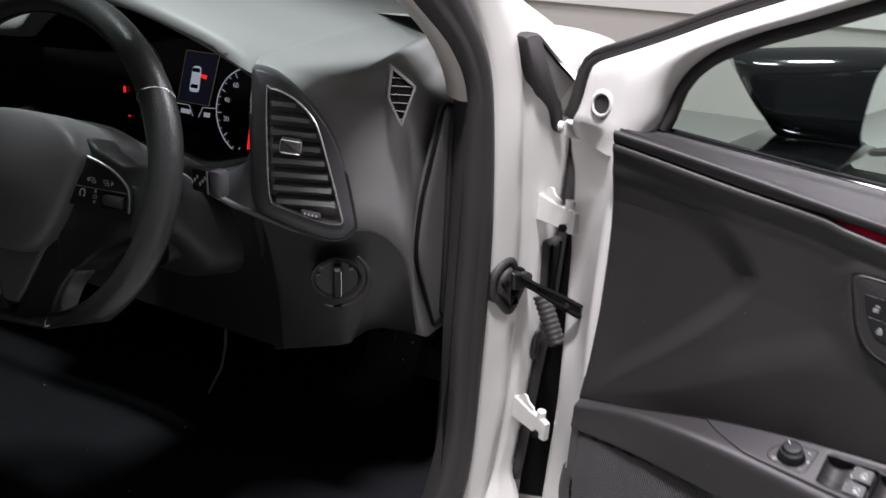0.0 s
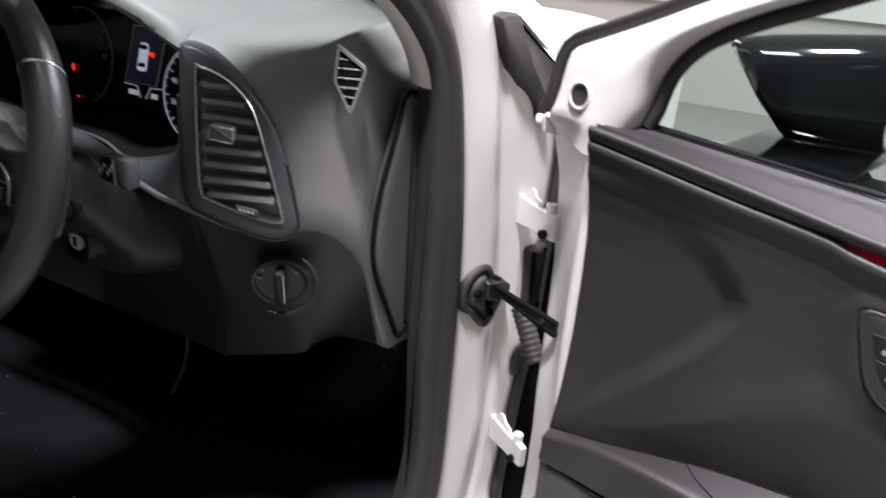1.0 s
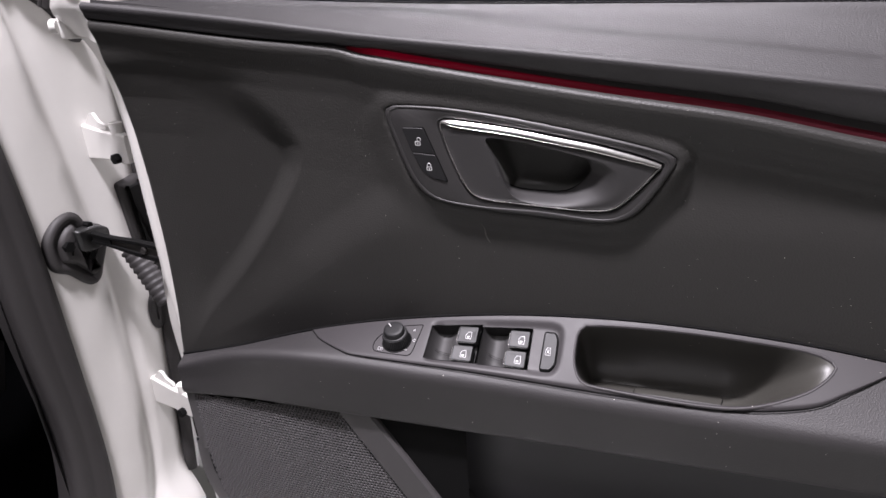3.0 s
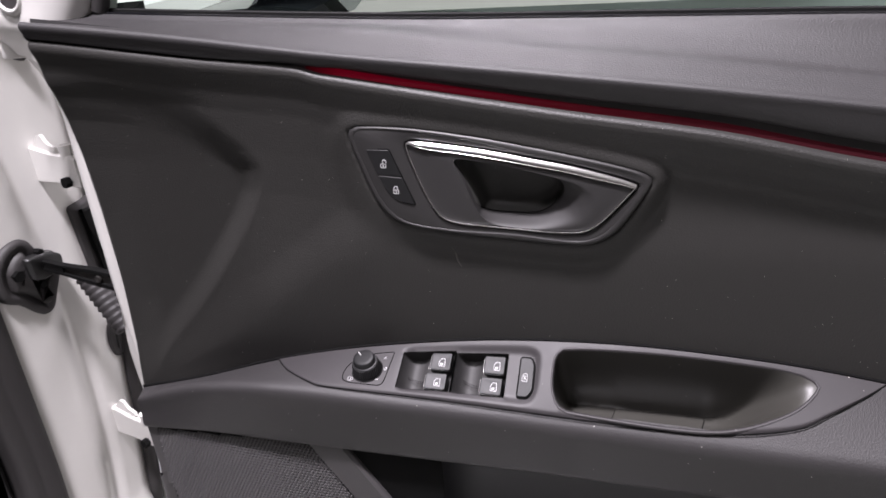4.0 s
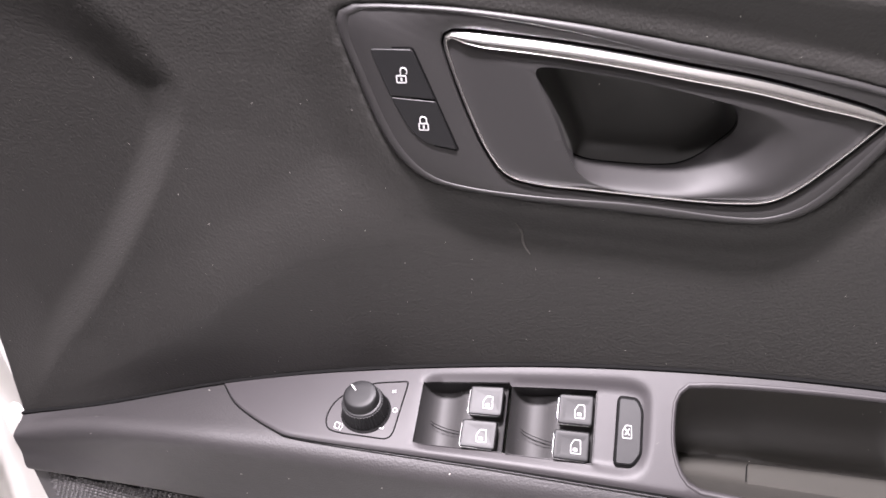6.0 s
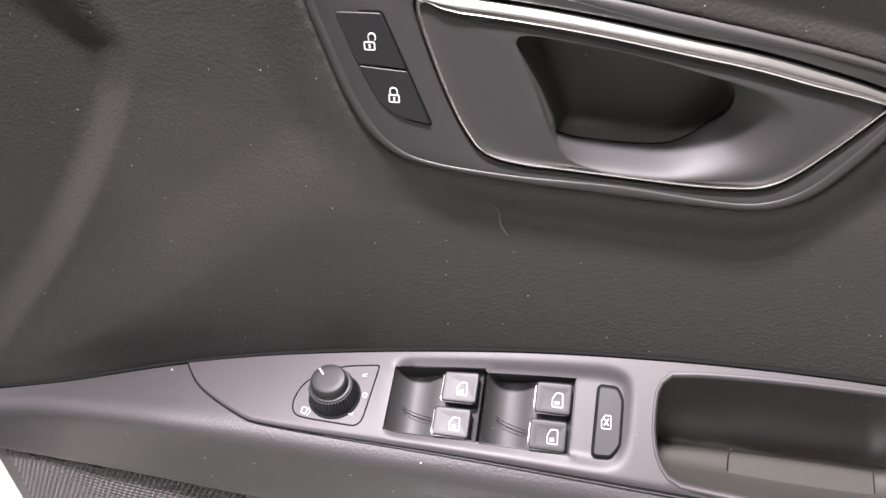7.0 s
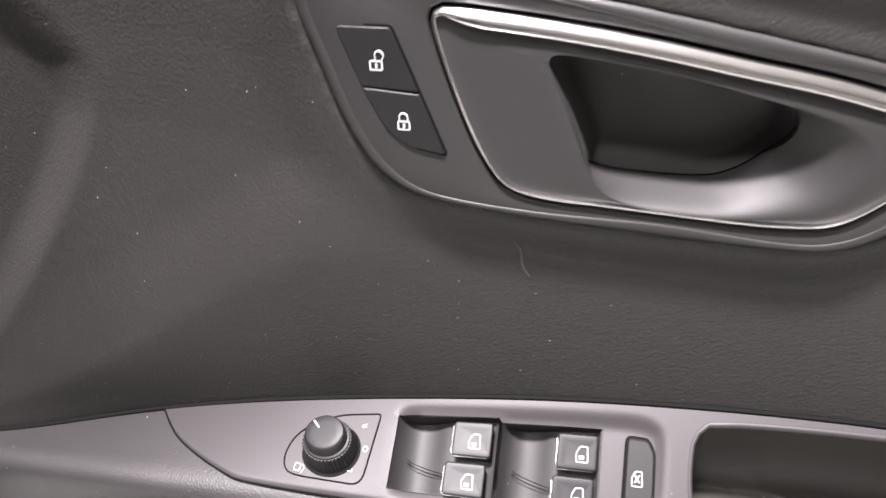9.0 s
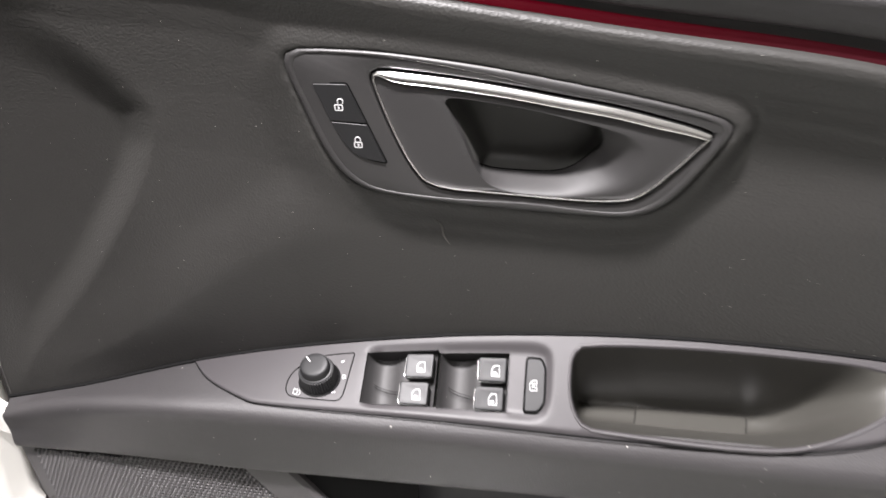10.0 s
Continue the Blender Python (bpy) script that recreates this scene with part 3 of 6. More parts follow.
def window_switch(a, b, c, e, mu, md):
    def top(u, d, h):
        return A(u, d, h + .0014 * float(smooth(b, a, u)))
    o = rounded([(a, c), (b, c), (b, e), (a, e)], .0016, 4)
    rings = [[top(u, d, h) for u, d in inset(o, by)] for by, h in ((.0004, -.0075), (0, -.0010), (.0001, .0007), (.0004, .0011), (.0009, .0012), (.0024, .0011), (.0042, .0010))]
    hold = part("window_switch", loft(rings, True, True), M_BUTTON, door, "black rocker switch with a white window symbol", sharp=60)
    edge = [top(b - .002 - (b - a - .003) * f, e + .0001, .0006) for f in np.linspace(0, 1, 10)] + [top(a + .0002, e - .0008, .0006), top(a - .0001, e - .002, .0006)] + [top(a - .0001, e - .002 - (e - c - .004) * f, .0006) for f in np.linspace(.1, 1, 9)]
    part("chrome_lip", tube(edge, [.00012] * 8 + [.00018] * 4 + [.00024] * 9, 8), M_SATIN, hold, "bright chrome lip")
    part("symbol", icon_window(lambda p, q, h: top(mu + q * .92 + p * .09, md + p * .92, h), .0013), M_ICON, hold)


for w in WELLS:
    part("switch_well", well(*w), M_WELL, trim, "glossy sunk tray")
    for k in (0, 1):
        part("well_seam", tube([A(w[0] + .006 + .021 * f, w[2] + .0175 + .0014 * k + .006 * f ** .7, -.0100 - .0045 * math.sin(.5 + f * 2.2) + .0032 * f) for f in np.linspace(0, 1, 12)], .00022, 5), M_BLACK, trim)
for sw in [(.3555, .3752, .0026, .0168, .3667, .0105), (.3532, .3735, .0192, .0326, .3653, .0266), (.4072, .4266, .0048, .0180, .4193, .0120), (.4060, .4258, .0204, .0330, .4185, .0270)]:
    window_switch(*sw)

CHILD = rounded([(.4404, .0046), (.4500, .0050), (.4530, .0095), (.4532, .0270), (.4490, .0318), (.4400, .0320)], .0018, 4)
part("child_gap", plate(inset(CHILD, -.0010), lambda u, d, h: A(u, d, h), -.003, -.0003, .0002), M_BLACK, trim)
child = part("child_lock_switch", plate(CHILD, lambda u, d, h: A(u, d, h), -.003, .0012, .0006), M_BUTTON, door, "black push switch with a crossed window symbol", sharp=25)
part("symbol", icon_window(lambda p, q, h: A(.4456 + q * .80 + p * .06, .0186 + p * .84, h), .0014, True), M_ICON, child)

# mirror knob
MPANEL = rounded([(.2715, .0305), (.2685, .0225), (.2715, .0120), (.2815, .0050), (.2940, .0012), (.3162, .0004), (.3128, .0300), (.3095, .0330), (.2800, .0320)], [.006, .007, .008, .008, .006, .002, .004, .003, .005], 4)
part("panel_gap", tube([A(a, b, .0012) for a, b in MPANEL], .0005, 6, closed=True), M_BLACK, trim)
knob_u, knob_d = .2935, .0190


def knob_ring(r, h, ridge=0.0, odd=0, n=112):
    """A ring of the knob, whose axis leans back from the slope."""
    return [A(knob_u - .10 * h + r * (1 + (ridge if (k + odd) % 2 else 0)) * math.cos(2 * math.pi * k / n), knob_d - .26 * h + r * (1 + (ridge if (k + odd) % 2 else 0)) * .80 * math.sin(2 * math.pi * k / n), h) for k in range(n)]


part("knob_gap", loft([knob_ring(.0156, .0010), knob_ring(.0156, .0014), knob_ring(.0120, .0014)], True, True), M_BLACK, trim)
knob = part("mirror_knob", loft([knob_ring(.0134, .0012), knob_ring(.0134, .0024)] + [knob_ring(.0130, .0028)] +
                                [knob_ring(.0120, .0118), knob_ring(.0110, .0121), knob_ring(.0110, .0127), knob_ring(.0108, .0150), knob_ring(.0105, .0162), knob_ring(.0099, .0169), knob_ring(.0090, .0172), knob_ring(.0060, .0173), knob_ring(.0020, .0173)], True, True), M_BUTTON, door, "black mirror adjusting knob with a knurled grip", sharp=30)
part("knurl", loft([knob_ring(.0133 - .00013 * k, .0027 + .0009 * k, .085, 0, 84) for k in range(10)], True, True), M_BUTTON, knob, "knurled grip", sharp=20)
part("knob_mark", plate([(-.0020, -.0017), (-.0014, -.0022), (.0020, .0009), (.0014, .0014)], lambda a, b, h: A(.2872 + a, .0118 + b, h), .0172, .0181, .0001), M_ICON, knob)


def on_arm(u, d, turn):
    o, x, y = Vector(A(u, d, .0015)), Vector(A(u + .001, d, .0015)), Vector(A(u, d - .001, .0015))
    ex = (x - o).normalized()
    ey = (y - o - (y - o).dot(ex) * ex).normalized()
    m = Matrix((ex, ey, ex.cross(ey))).transposed().to_4x4()
    m.translation = o
    return m @ pose(0, 0, 0, 0, 0, turn)


text_part("letter", "R", .0036, on_arm(.3085, .0062, 96), M_ICON, trim)
text_part("letter", "L", .0036, on_arm(.3055, .0270, 84), M_ICON, trim)
part("symbol", ring_shape([(.3112 + .0014 * math.cos(a), .0168 + .0014 * math.sin(a)) for a in np.linspace(0, 6.28, 14)[:-1]], .0004, A, .0011, .0014), M_ICON, trim)
part("symbol", joined(ring_shape(rounded([(.2760, .0255), (.2795, .0262), (.2790, .0300), (.2757, .0292)], .0008, 3), .0004, A, .0011, .0014), tube([A(.2802, .0262, .0013), A(.2812, .0282, .0013), A(.2800, .0305, .0013)], .0002, 5)), M_ICON, trim)

# inner handle
HC = (.440, .792)
outer, ringo = star(BEZEL, HC, 180), star(CHROME, HC, 180)
BD = .0066


def at_depth(outline, d):
    return [L(a, d, b) for a, b in outline]


gap_ = np.linalg.norm(outer - ringo, axis=1)


def between(by):
    """The surround's outline drawn in towards the ring."""
    f = np.minimum(.84, by / gap_)[:, None]
    return outer + (ringo - outer) * f


part("surround_rim", loft([at_depth(between(a), BD + b) for a, b in ((-.0006, -.018), (-.0003, -.0020), (.0002, -.0009), (.0010, .0002), (.0022, .0010), (.0036, .0014), (.0050, .0014), (.0062, .0010), (.0066, .0002))]), M_BEZEL, door, "rounded shoulder of the handle surround", sharp=180)
surround = part("handle_surround", loft([at_depth(between(.0050), BD - .0020), at_depth(between(.0055), BD + .0008), at_depth(between(.0062), BD + .0010), at_depth(ringo + (outer - ringo) * np.minimum(.3, .0016 / gap_)[:, None], BD + .0001), at_depth(inset(ringo, -.0005), BD - .0003), at_depth(inset(ringo, -.0003), BD - .0010), at_depth(inset(ringo, -.0003), BD - .0060)]), M_BEZEL, door, "dark grey surround of the inner handle", sharp=70)
part("ring_gap", loft([at_depth(inset(ringo, -.0006), BD - .0018), at_depth(inset(ringo, .0018), BD - .0018)]), M_BLACK, surround)
B_ALL = [(.3130, .8266), (.3335, .8266), (.3530, .7781), (.3380, .7806), (.3295, .7871), (.3210, .8036)]
part("button_gap", plate(inset(rounded(B_ALL, [.002, .0015, .001, .004, .005, .003], 4), -.0007), lambda a, b, h: L(a, BD + h, b), -.002, .0006, .0002), M_BLACK, surround)
b_up = rounded([(.3135, .8262), (.3333, .8262), (.3428, .8031), (.3215, .8046)], [.0018, .0012, .0008, .001], 4)
b_lo = rounded([(.3220, .8036), (.3432, .8021), (.3525, .7786), (.3382, .7810), (.3300, .7874)], [.001, .0008, .001, .004, .005], 4)
unlock = part("unlock_button", plate(b_up, lambda a, b, h: L(a, BD + h, b), -.001, .0016, .00025), M_BUTTON, door, "black unlock button with a white open padlock", sharp=25)
lockb = part("lock_button", plate(b_lo, lambda a, b, h: L(a, BD + h, b), -.001, .0016, .00025), M_BUTTON, door, "black lock button with a white closed padlock", sharp=25)


def padlock(cu, cz, is_open):
    def f(a, b, h):
        return L(cu + a - b * .02, BD + .0016 + h, cz + b)
    lock_body = ring_shape(rounded([(-.0025, -.0034), (.0025, -.0034), (.0025, .0004), (-.0025, .0004)], .0008, 4), .00062, f, 0, .0002)
    keyhole = plate([(-.00045, -.0025), (.00045, -.0025), (.00045, -.0008), (-.00045, -.0008)], f, 0, .0002, .0001)
    if is_open:
        arc = [f(-.0003 + .0002 * k, .0004 + .0007 * k, .0001) for k in range(2)] + [f(.0013 + .0016 * math.cos(a), .0021 + .0017 * math.sin(a), .0001) for a in np.linspace(2.9, -.75, 12)]
    else:
        arc = [f(-.0016, .0004, .0001), f(-.0016, .0014, .0001)] + [f(-.0016 * math.cos(a), .0018 + .0016 * math.sin(a), .0001) for a in np.linspace(0, math.pi, 9)] + [f(.0016, .0014, .0001), f(.0016, .0004, .0001)]
    return joined(lock_body, keyhole, tube(arc, .00034, 5))


part("symbol", padlock(.3277, .8140, True), M_ICON, unlock)
part("symbol", padlock(.3370, .7912, False), M_ICON, lockb)

chrome = star(CHROME, HC, 180)
step = np.roll(chrome, -1, 0) - np.roll(chrome, 1, 0)
out_z = step[:, 0] / np.linalg.norm(step, axis=1) * (-1 if np.sum(chrome[:, 0] * np.roll(chrome[:, 1], -1) - chrome[:, 1] * np.roll(chrome[:, 0], -1)) > 0 else 1)
wide = [.00105 + .0019 * float(smooth(.45, .85, q)) * float(smooth(.348, .364, p[0])) * float(1 - .45 * smooth(.50, .536, p[0])) for q, p in zip(out_z, chrome)]
rings_c = []
nrm = (inset(chrome, 1.0) - chrome)
for reach, dd in ((0, -.005), (0, .0004), (.04, .0009), (.10, .0013), (.34, .0023), (.58, .0032), (.65, .0032), (.71, .0026), (.75, .0018), (.79, .0017), (.83, .0024), (.90, .0028), (.97, .0022), (1.0, .0012), (1.0, -.004)):
    rings_c.append([L((p + n_ * (.0010 + 2 * w_ * reach))[0], BD + dd * (.35 + .65 * w_ / .0027), (p + n_ * (.0010 + 2 * w_ * reach))[1]) for p, n_, w_ in zip(chrome, nrm, wide)])
part("chrome_ring", loft(rings_c), M_CHROME, door, "polished chrome ring round the handle plate", sharp=40)

CC = (.436, .798)
plate_o = star(np.array([p + n_ * (.0009 + 2 * w_) for p, n_, w_ in zip(chrome, nrm, wide)]), CC, 320)
cup_o = star(CUP, CC, 320)
LIP = spline([(.3895, .8175), (.394, .8195), (.412, .8175), (.438, .8133), (.473, .8050), (.494, .7985), (.504, .787), (.494, .7680), (.466, .7602), (.436, .7606), (.420, .7636), (.4106, .7698), (.4051, .7790), (.3986, .7950), (.3911, .8110)], 240)
lip_o = star(LIP, CC, 320)
ang_ = np.linspace(-math.pi, math.pi, 320, endpoint=False)
# below and behind the cup the plate slopes into it
scoop = np.array([float(smooth(-2.64, -2.30, a) * (1 - smooth(-.55, .34, a))) for a in ang_])
CUP_D = .016


def handle_plate():
    rings = [[L(p[0], BD - .004, p[1]) for p in plate_o]]

    def ring(a, b, f, depth):
        return [L((a[k] * (1 - f) + b[k] * f)[0], BD + depth(k), (a[k] * (1 - f) + b[k] * f)[1]) for k in range(320)]
    for f in (0, .25, .6, .85, 1.0):
        rings.append(ring(plate_o, lip_o, f, lambda k: .0002 + .0013 * math.sin(math.pi * f * .5)))
    for f in (.06, .12, .2, .3, .4, .5, .6, .7, .8, .9, 1.0):
        ease = f * f * (1.55 - .55 * f)
        rings.append(ring(lip_o, cup_o, f, lambda k: .0015 - scoop[k] * CUP_D * ease - (1 - scoop[k]) * .0019 * f ** 2))
    rings.append([L(*(np.array(CC) + (cup_o[k] - np.array(CC)) * .99)[:1], BD - .0010 - (CUP_D + .002) * scoop[k] - .003, (np.array(CC) + (cup_o[k] - np.array(CC)) * .99)[1]) for k in range(320)])
    return loft(rings)


def finger_cup():
    rings = []
    for f, dd in ((1.0, 0), (.985, -.004), (.965, -.010), (.935, -.017), (.89, -.0225), (.80, -.0260), (.6, -.0280), (.3, -.0288)):
        ring = []
        for k in range(320):
            p = np.array(CC) + (cup_o[k] - np.array(CC)) * f
            start = -.0028 - (CUP_D - .001) * scoop[k]
            ring.append(L(p[0], BD + start + (dd if scoop[k] < .01 else dd * (1 - scoop[k] * .55)), p[1]))
        rings.append(ring)
    return loft(rings, False, True)


hp = part("handle_plate", handle_plate(), M_HANDLE, door, "satin grey door release with a scooped lower edge", sharp=50)
part("finger_cup", finger_cup(), M_FINGERCUP, hp, "dark plastic finger cup behind the release", sharp=180)
seam_k = [k for k in range(320) if scoop[k] > .5]
part("cup_seam", tube([L(cup_o[k][0], BD - .0016 - CUP_D * scoop[k], cup_o[k][1] + .0004) for k in seam_k], .00042, 5), M_BLACK, hp)

# scuff under the handle
scuff = [(.3797 + .0078 * f + .0010 * math.sin(f * 6.5), .7365 - .020 * f) for f in np.linspace(0, 1, 18)]
part("scuff", tube([L(u, card_d(u, z) + .0003, z) for u, z in scuff], [.0006 * math.sin(.2 + 2.7 * f) + .0001 for f in np.linspace(0, 1, 18)], 5), material("scuff_mark", (.085, .080, .074), .7), door)

# speaker grille, strip, pocket and lower trim
def low_d(u, z):
    """Face of the lower door trim."""
    return float(np.interp(u, [-.01, 0, .05, .12, .22, .4], [.002, .004, .012, .018, .022, .022])) - .003 * float(smooth(.42, .30, z))


def grille():
    pu, pz = .0043, .0038
    verts, faces = [], []
    nz = int(.215 / pz)
    for r in range(nz):
        z = .514 - r * pz
        right = .2165 + (.5135 - z) * .69
        left = .012 + (.003 if z > .40 else .003 + (.40 - z) * .12)
        if z < .345:
            left += ((.345 - z) / .045) ** 2 * .045
        top_u = (z - .489) / (.517 - .489) * .2175 if z > .489 else 0
        shift = pu / 2 if r % 2 else 0
        k = int((max(left, top_u) - shift) / pu) + 1
        while k * pu + shift < right:
            cu = k * pu + shift
            o = len(verts)
            for q in range(8):
                a = math.pi / 4 * q
                ca, sa = math.cos(a), math.sin(a)
                m = max(abs(ca), abs(sa))
                verts.append(L(cu + pu / 2 * ca / m, low_d(cu, z), z + pz / 2 * sa / m))
                verts.append(L(cu + pu * .42 * ca, low_d(cu, z) - .0003, z + pz * .42 * sa))
                verts.append(L(cu + pu * .39 * ca, low_d(cu, z) - .0018, z + pz * .39 * sa))
            for q in range(8):
                p = (q + 1) % 8
                faces.append((o + q * 3, o + p * 3, o + p * 3 + 1, o + q * 3 + 1))
                faces.append((o + q * 3 + 1, o + p * 3 + 1, o + p * 3 + 2, o + q * 3 + 2))
            k += 1
    return verts, faces


part("speaker_grille", grille(), M_GRILLE, door, "dark perforated loudspeaker grille", sharp=180, kind="stuff")
lower_back = loft([[L(u, low_d(u, z) - .0035, min(z, arm_low(u)[1] + .001)) for u in (.004, .02, .05, .1, .15, .2, .30, .36)] for z in (.53, .47, .45, .40, .36, .33, .30)], closed=False)
part("grille_backing", lower_back, M_BLACK, door)


def lip(points, w, d0, d1):
    """A trim strip of a width between two sides."""
    a, b = points
    rows = []
    for f in np.linspace(0, 1, 20):
        p, q = np.array(a[0]) * (1 - f) + np.array(a[1]) * f, np.array(b[0]) * (1 - f) + np.array(b[1]) * f
        rows.append([L(p[0], d0 - .012, p[1]), L(p[0], d0 + .001, p[1]), L(*(p * .94 + q * .06)[:1], d0 + .004, (p * .94 + q * .06)[1]), L(*(p * .1 + q * .9)[:1], d1 + .003, (p * .1 + q * .9)[1]), L(*(p * .02 + q * .98)[:1], d1, (p * .02 + q * .98)[1]), L(q[0], d1 - .012, q[1]), L(q[0], d1 - .05, q[1])])
    return loft(rows, closed=False)


part("pocket_edge", lip(([(.214, .516), (.360, .300)], [(.256, .520), (.405, .300)]), 0, .020, .022), M_LOWER, door, "slanted dark plastic edge of the map pocket", sharp=40)
part("pocket_back", grid(np.linspace(.245, 1.0, 12), np.linspace(.20, .53, 10), lambda u, z: L(u, -.035 + .008 * math.sin(u * 7), z)), M_PANEL, door, "dark back wall of the map pocket", sharp=180)
part("pocket_front", loft([[L(u, -.03, .20), L(u, .045, .20), L(u, .055, .30), L(u, .05, .335), L(u, .044, .337), L(u, .035, .30), L(u, .02, .22)] for u in np.linspace(.36, 1.0, 20)], True, True), M_LOWER, door, "outer wall of the map pocket", sharp=40)
lower_lip = spline([(.0, .415), (-.002, .36), (.012, .322), (.04, .300), (.12, .285), (.36, .280)], 40, closed=False)
part("lower_trim", loft([[L(u - .008, -.01, z - .002), L(u - .007, low_d(u, z) - .004, z - .002), L(u, low_d(u, z) + .002, z), L(u + .006, low_d(u, z) + .002, z + .007), L(u + .014, low_d(u, z) - .002, z + .014)] for u, z in lower_lip], closed=False), M_LOWER, door, "dark plastic lower border of the door trim", sharp=40)
part("grille_border", loft([[L(u, -.01, z), L(u, low_d(0, z) - .006, z), L(u + .004, low_d(0, z) + .0005, z), L(u + .016, low_d(0, z) + .0005, z), L(u + .018, low_d(0, z) - .003, z)] for u, z in [(-.004 + .002 * f, .495 - .09 * f) for f in np.linspace(0, 1, 10)]], closed=False), M_LOWER, door, sharp=40)

# white shell of the door, window surround, glass
# rows of (z, left u, left d): where the slanted front face of the door ends
FACE_END = [(.20, -.085, -.095), (.312, -.085, -.095), (.45, -.080, -.090), (.55, -.086, -.093), (.60, -.101, -.111), (.65, -.119, -.134), (.72, -.132, -.150), (.82, -.142, -.152), (.87, -.156, -.146), (.90, -.140, -.105), (.929, -.112, -.055), (.97, -.093, -.045), (1.010, -.079, -.045)]
end_u, end_d = ramp([(z, u) for z, u, d in FACE_END]), ramp([(z, d) for z, u, d in FACE_END])


def front_row(z):
    ou, od = end_u(z), end_d(z)
    iu = .006 + .032 * float(smooth(.90, 1.0, z))
    swell = .008 * float(smooth(.53, .68, z))
    up = float(smooth(.88, .94, z))
    crest = (iu - .008 - swell * .7 - .006 * up, -.013 - .009 * up)
    pts = [(iu, -.085), (iu + .002, -.040), (iu, -.020 - .006 * up), (iu - .006, -.0135 - .008 * up), crest]
    a, b = np.array(crest), np.array((ou, od))
    for f in (.12, .3, .5, .75, .93, 1.0):
        p = a + (b - a) * f
        sag = (.006 + .008 * up) * math.sin(math.pi * min(1, f * 1.1)) + .004 * math.sin(z * 22) * f * (1 - up)
        pts.append((p[0], p[1] - sag))
    pts.append((ou - .012, od - .02))
    pts.append((ou - .012, -.165))
    return [L(u, d, z) for u, d in spline(pts, 30, closed=False)]


part("front_shell", loft([front_row(z) for z in np.linspace(.20, .918, 60)], closed=False), M_WHITE, door, "white painted front edge of the door", sharp=180)
SHELL = [((-.128, .900), (.008, .896)), ((-.116, .915), (.012, .910)), ((-.098, .935), (.022, .930)), ((-.090, .960), (.033, .955)), ((-.086, .985), (.040, .986)), ((-.080, 1.006), (.047, 1.004)), ((-.066, 1.015), (.055, 1.018)), ((-.040, 1.026), (.066, 1.031)), ((.017, 1.050), (.090, 1.050)), ((.080, 1.079), (.135, 1.073)), ((.146, 1.106), (.190, 1.095)), ((.3, 1.169), (.33, 1.153)), ((.9, 1.41), (.92, 1.39))]
so, si = spline([a for a, b in SHELL], 110, closed=False), spline([b for a, b in SHELL], 110, closed=False)


def shell_rows():
    rows = []
    for o, i in zip(so, si):
        w = i - o
        row = []
        for f, d in ((.0, -.10), (-.01, -.075), (-.005, -.052), (.05, -.041), (.2, -.035), (.42, -.034), (.56, -.028), (.72, -.0225), (.88, -.025), (.97, -.034), (1.0, -.046), (1.0, -.085)):
            p = o + w * f
            low = float(smooth(.935, .895, o[1])) * max(0.0, 1 - f * 1.25)
            row.append(L(p[0], d + .0015 - .055 * low, p[1]))
        rows.append(row)
    return rows


part("window_surround", loft(shell_rows(), closed=False), M_WHITE, door, "white painted window surround", sharp=180)
part("outer_skin", loft([[L(-.085, -.155, z), L(-.07, -.172, z), L(.3, -.180 - .01 * math.sin(z * 3), z), L(1.0, -.175, z), L(1.02, -.15, z), L(1.02, -.02, z)] for z in np.linspace(.20, .915, 12)], closed=False), M_WHITE, door, "white painted outer door skin", sharp=50)
part("shell_floor", grid((-.08, 1.02), (-.17, .0), lambda u, d: L(u, d, .2)), M_WHITE, door)
part("rear_edge", grid(np.linspace(.2, .92, 6), (-.15, .03), lambda z, d: L(1.01, d, z)), M_WHITE, door)
part("hole_rim", loft([[L(-.049 + r * math.cos(a) * .95, d, .961 + r * 1.05 * math.sin(a)) for a in np.linspace(0, 2 * math.pi, 32, endpoint=False)] for r, d in ((.0190, -.0335), (.0160, -.0295), (.0138, -.0285), (.0124, -.0300), (.0122, -.040))]), M_WHITE, door, sharp=180)
part("hole_plug", loft([[L(-.049 + r * math.cos(a) * .95, d, .961 + r * 1.05 * math.sin(a)) for a in np.linspace(0, 2 * math.pi, 28, endpoint=False)] for r, d in ((.0124, -.036), (.0116, -.0305), (.009, -.0310), (.003, -.0320))], False, True), M_RUBBER, door, "black rubber plug in the door frame", sharp=60)
top = range(len(so))
k0 = [k for k in range(len(so)) if so[k][1] > .925]
part("outer_seal", tube([L(so[k][0] - .009 * float(smooth(1.03, .99, so[k][1])) - .003, -.056, so[k][1] + .0085 * float(smooth(.985, 1.02, so[k][1]))) for k in k0], [.0078] * len(k0), 12, flat=1.2), M_RUBBER, door, "black rubber weather strip round the window frame")
part("seal_lip", tube([L(so[k][0] - .013 * float(smooth(1.03, .99, so[k][1])) - .003, -.050, so[k][1] + .013 * float(smooth(.985, 1.02, so[k][1]))) for k in k0], [.0035] * len(k0), 8), M_RUBBER, door)
k1 = [k for k in range(len(si)) if si[k][1] > .935]
part("window_seal", tube([L(si[k][0] + .0065 * float(smooth(1.05, .98, si[k][1])) + .001, -.050, si[k][1] - .0075 * float(smooth(.985, 1.03, si[k][1]))) for k in k1], .0082, 12), M_RUBBER, door, "black rubber window channel")
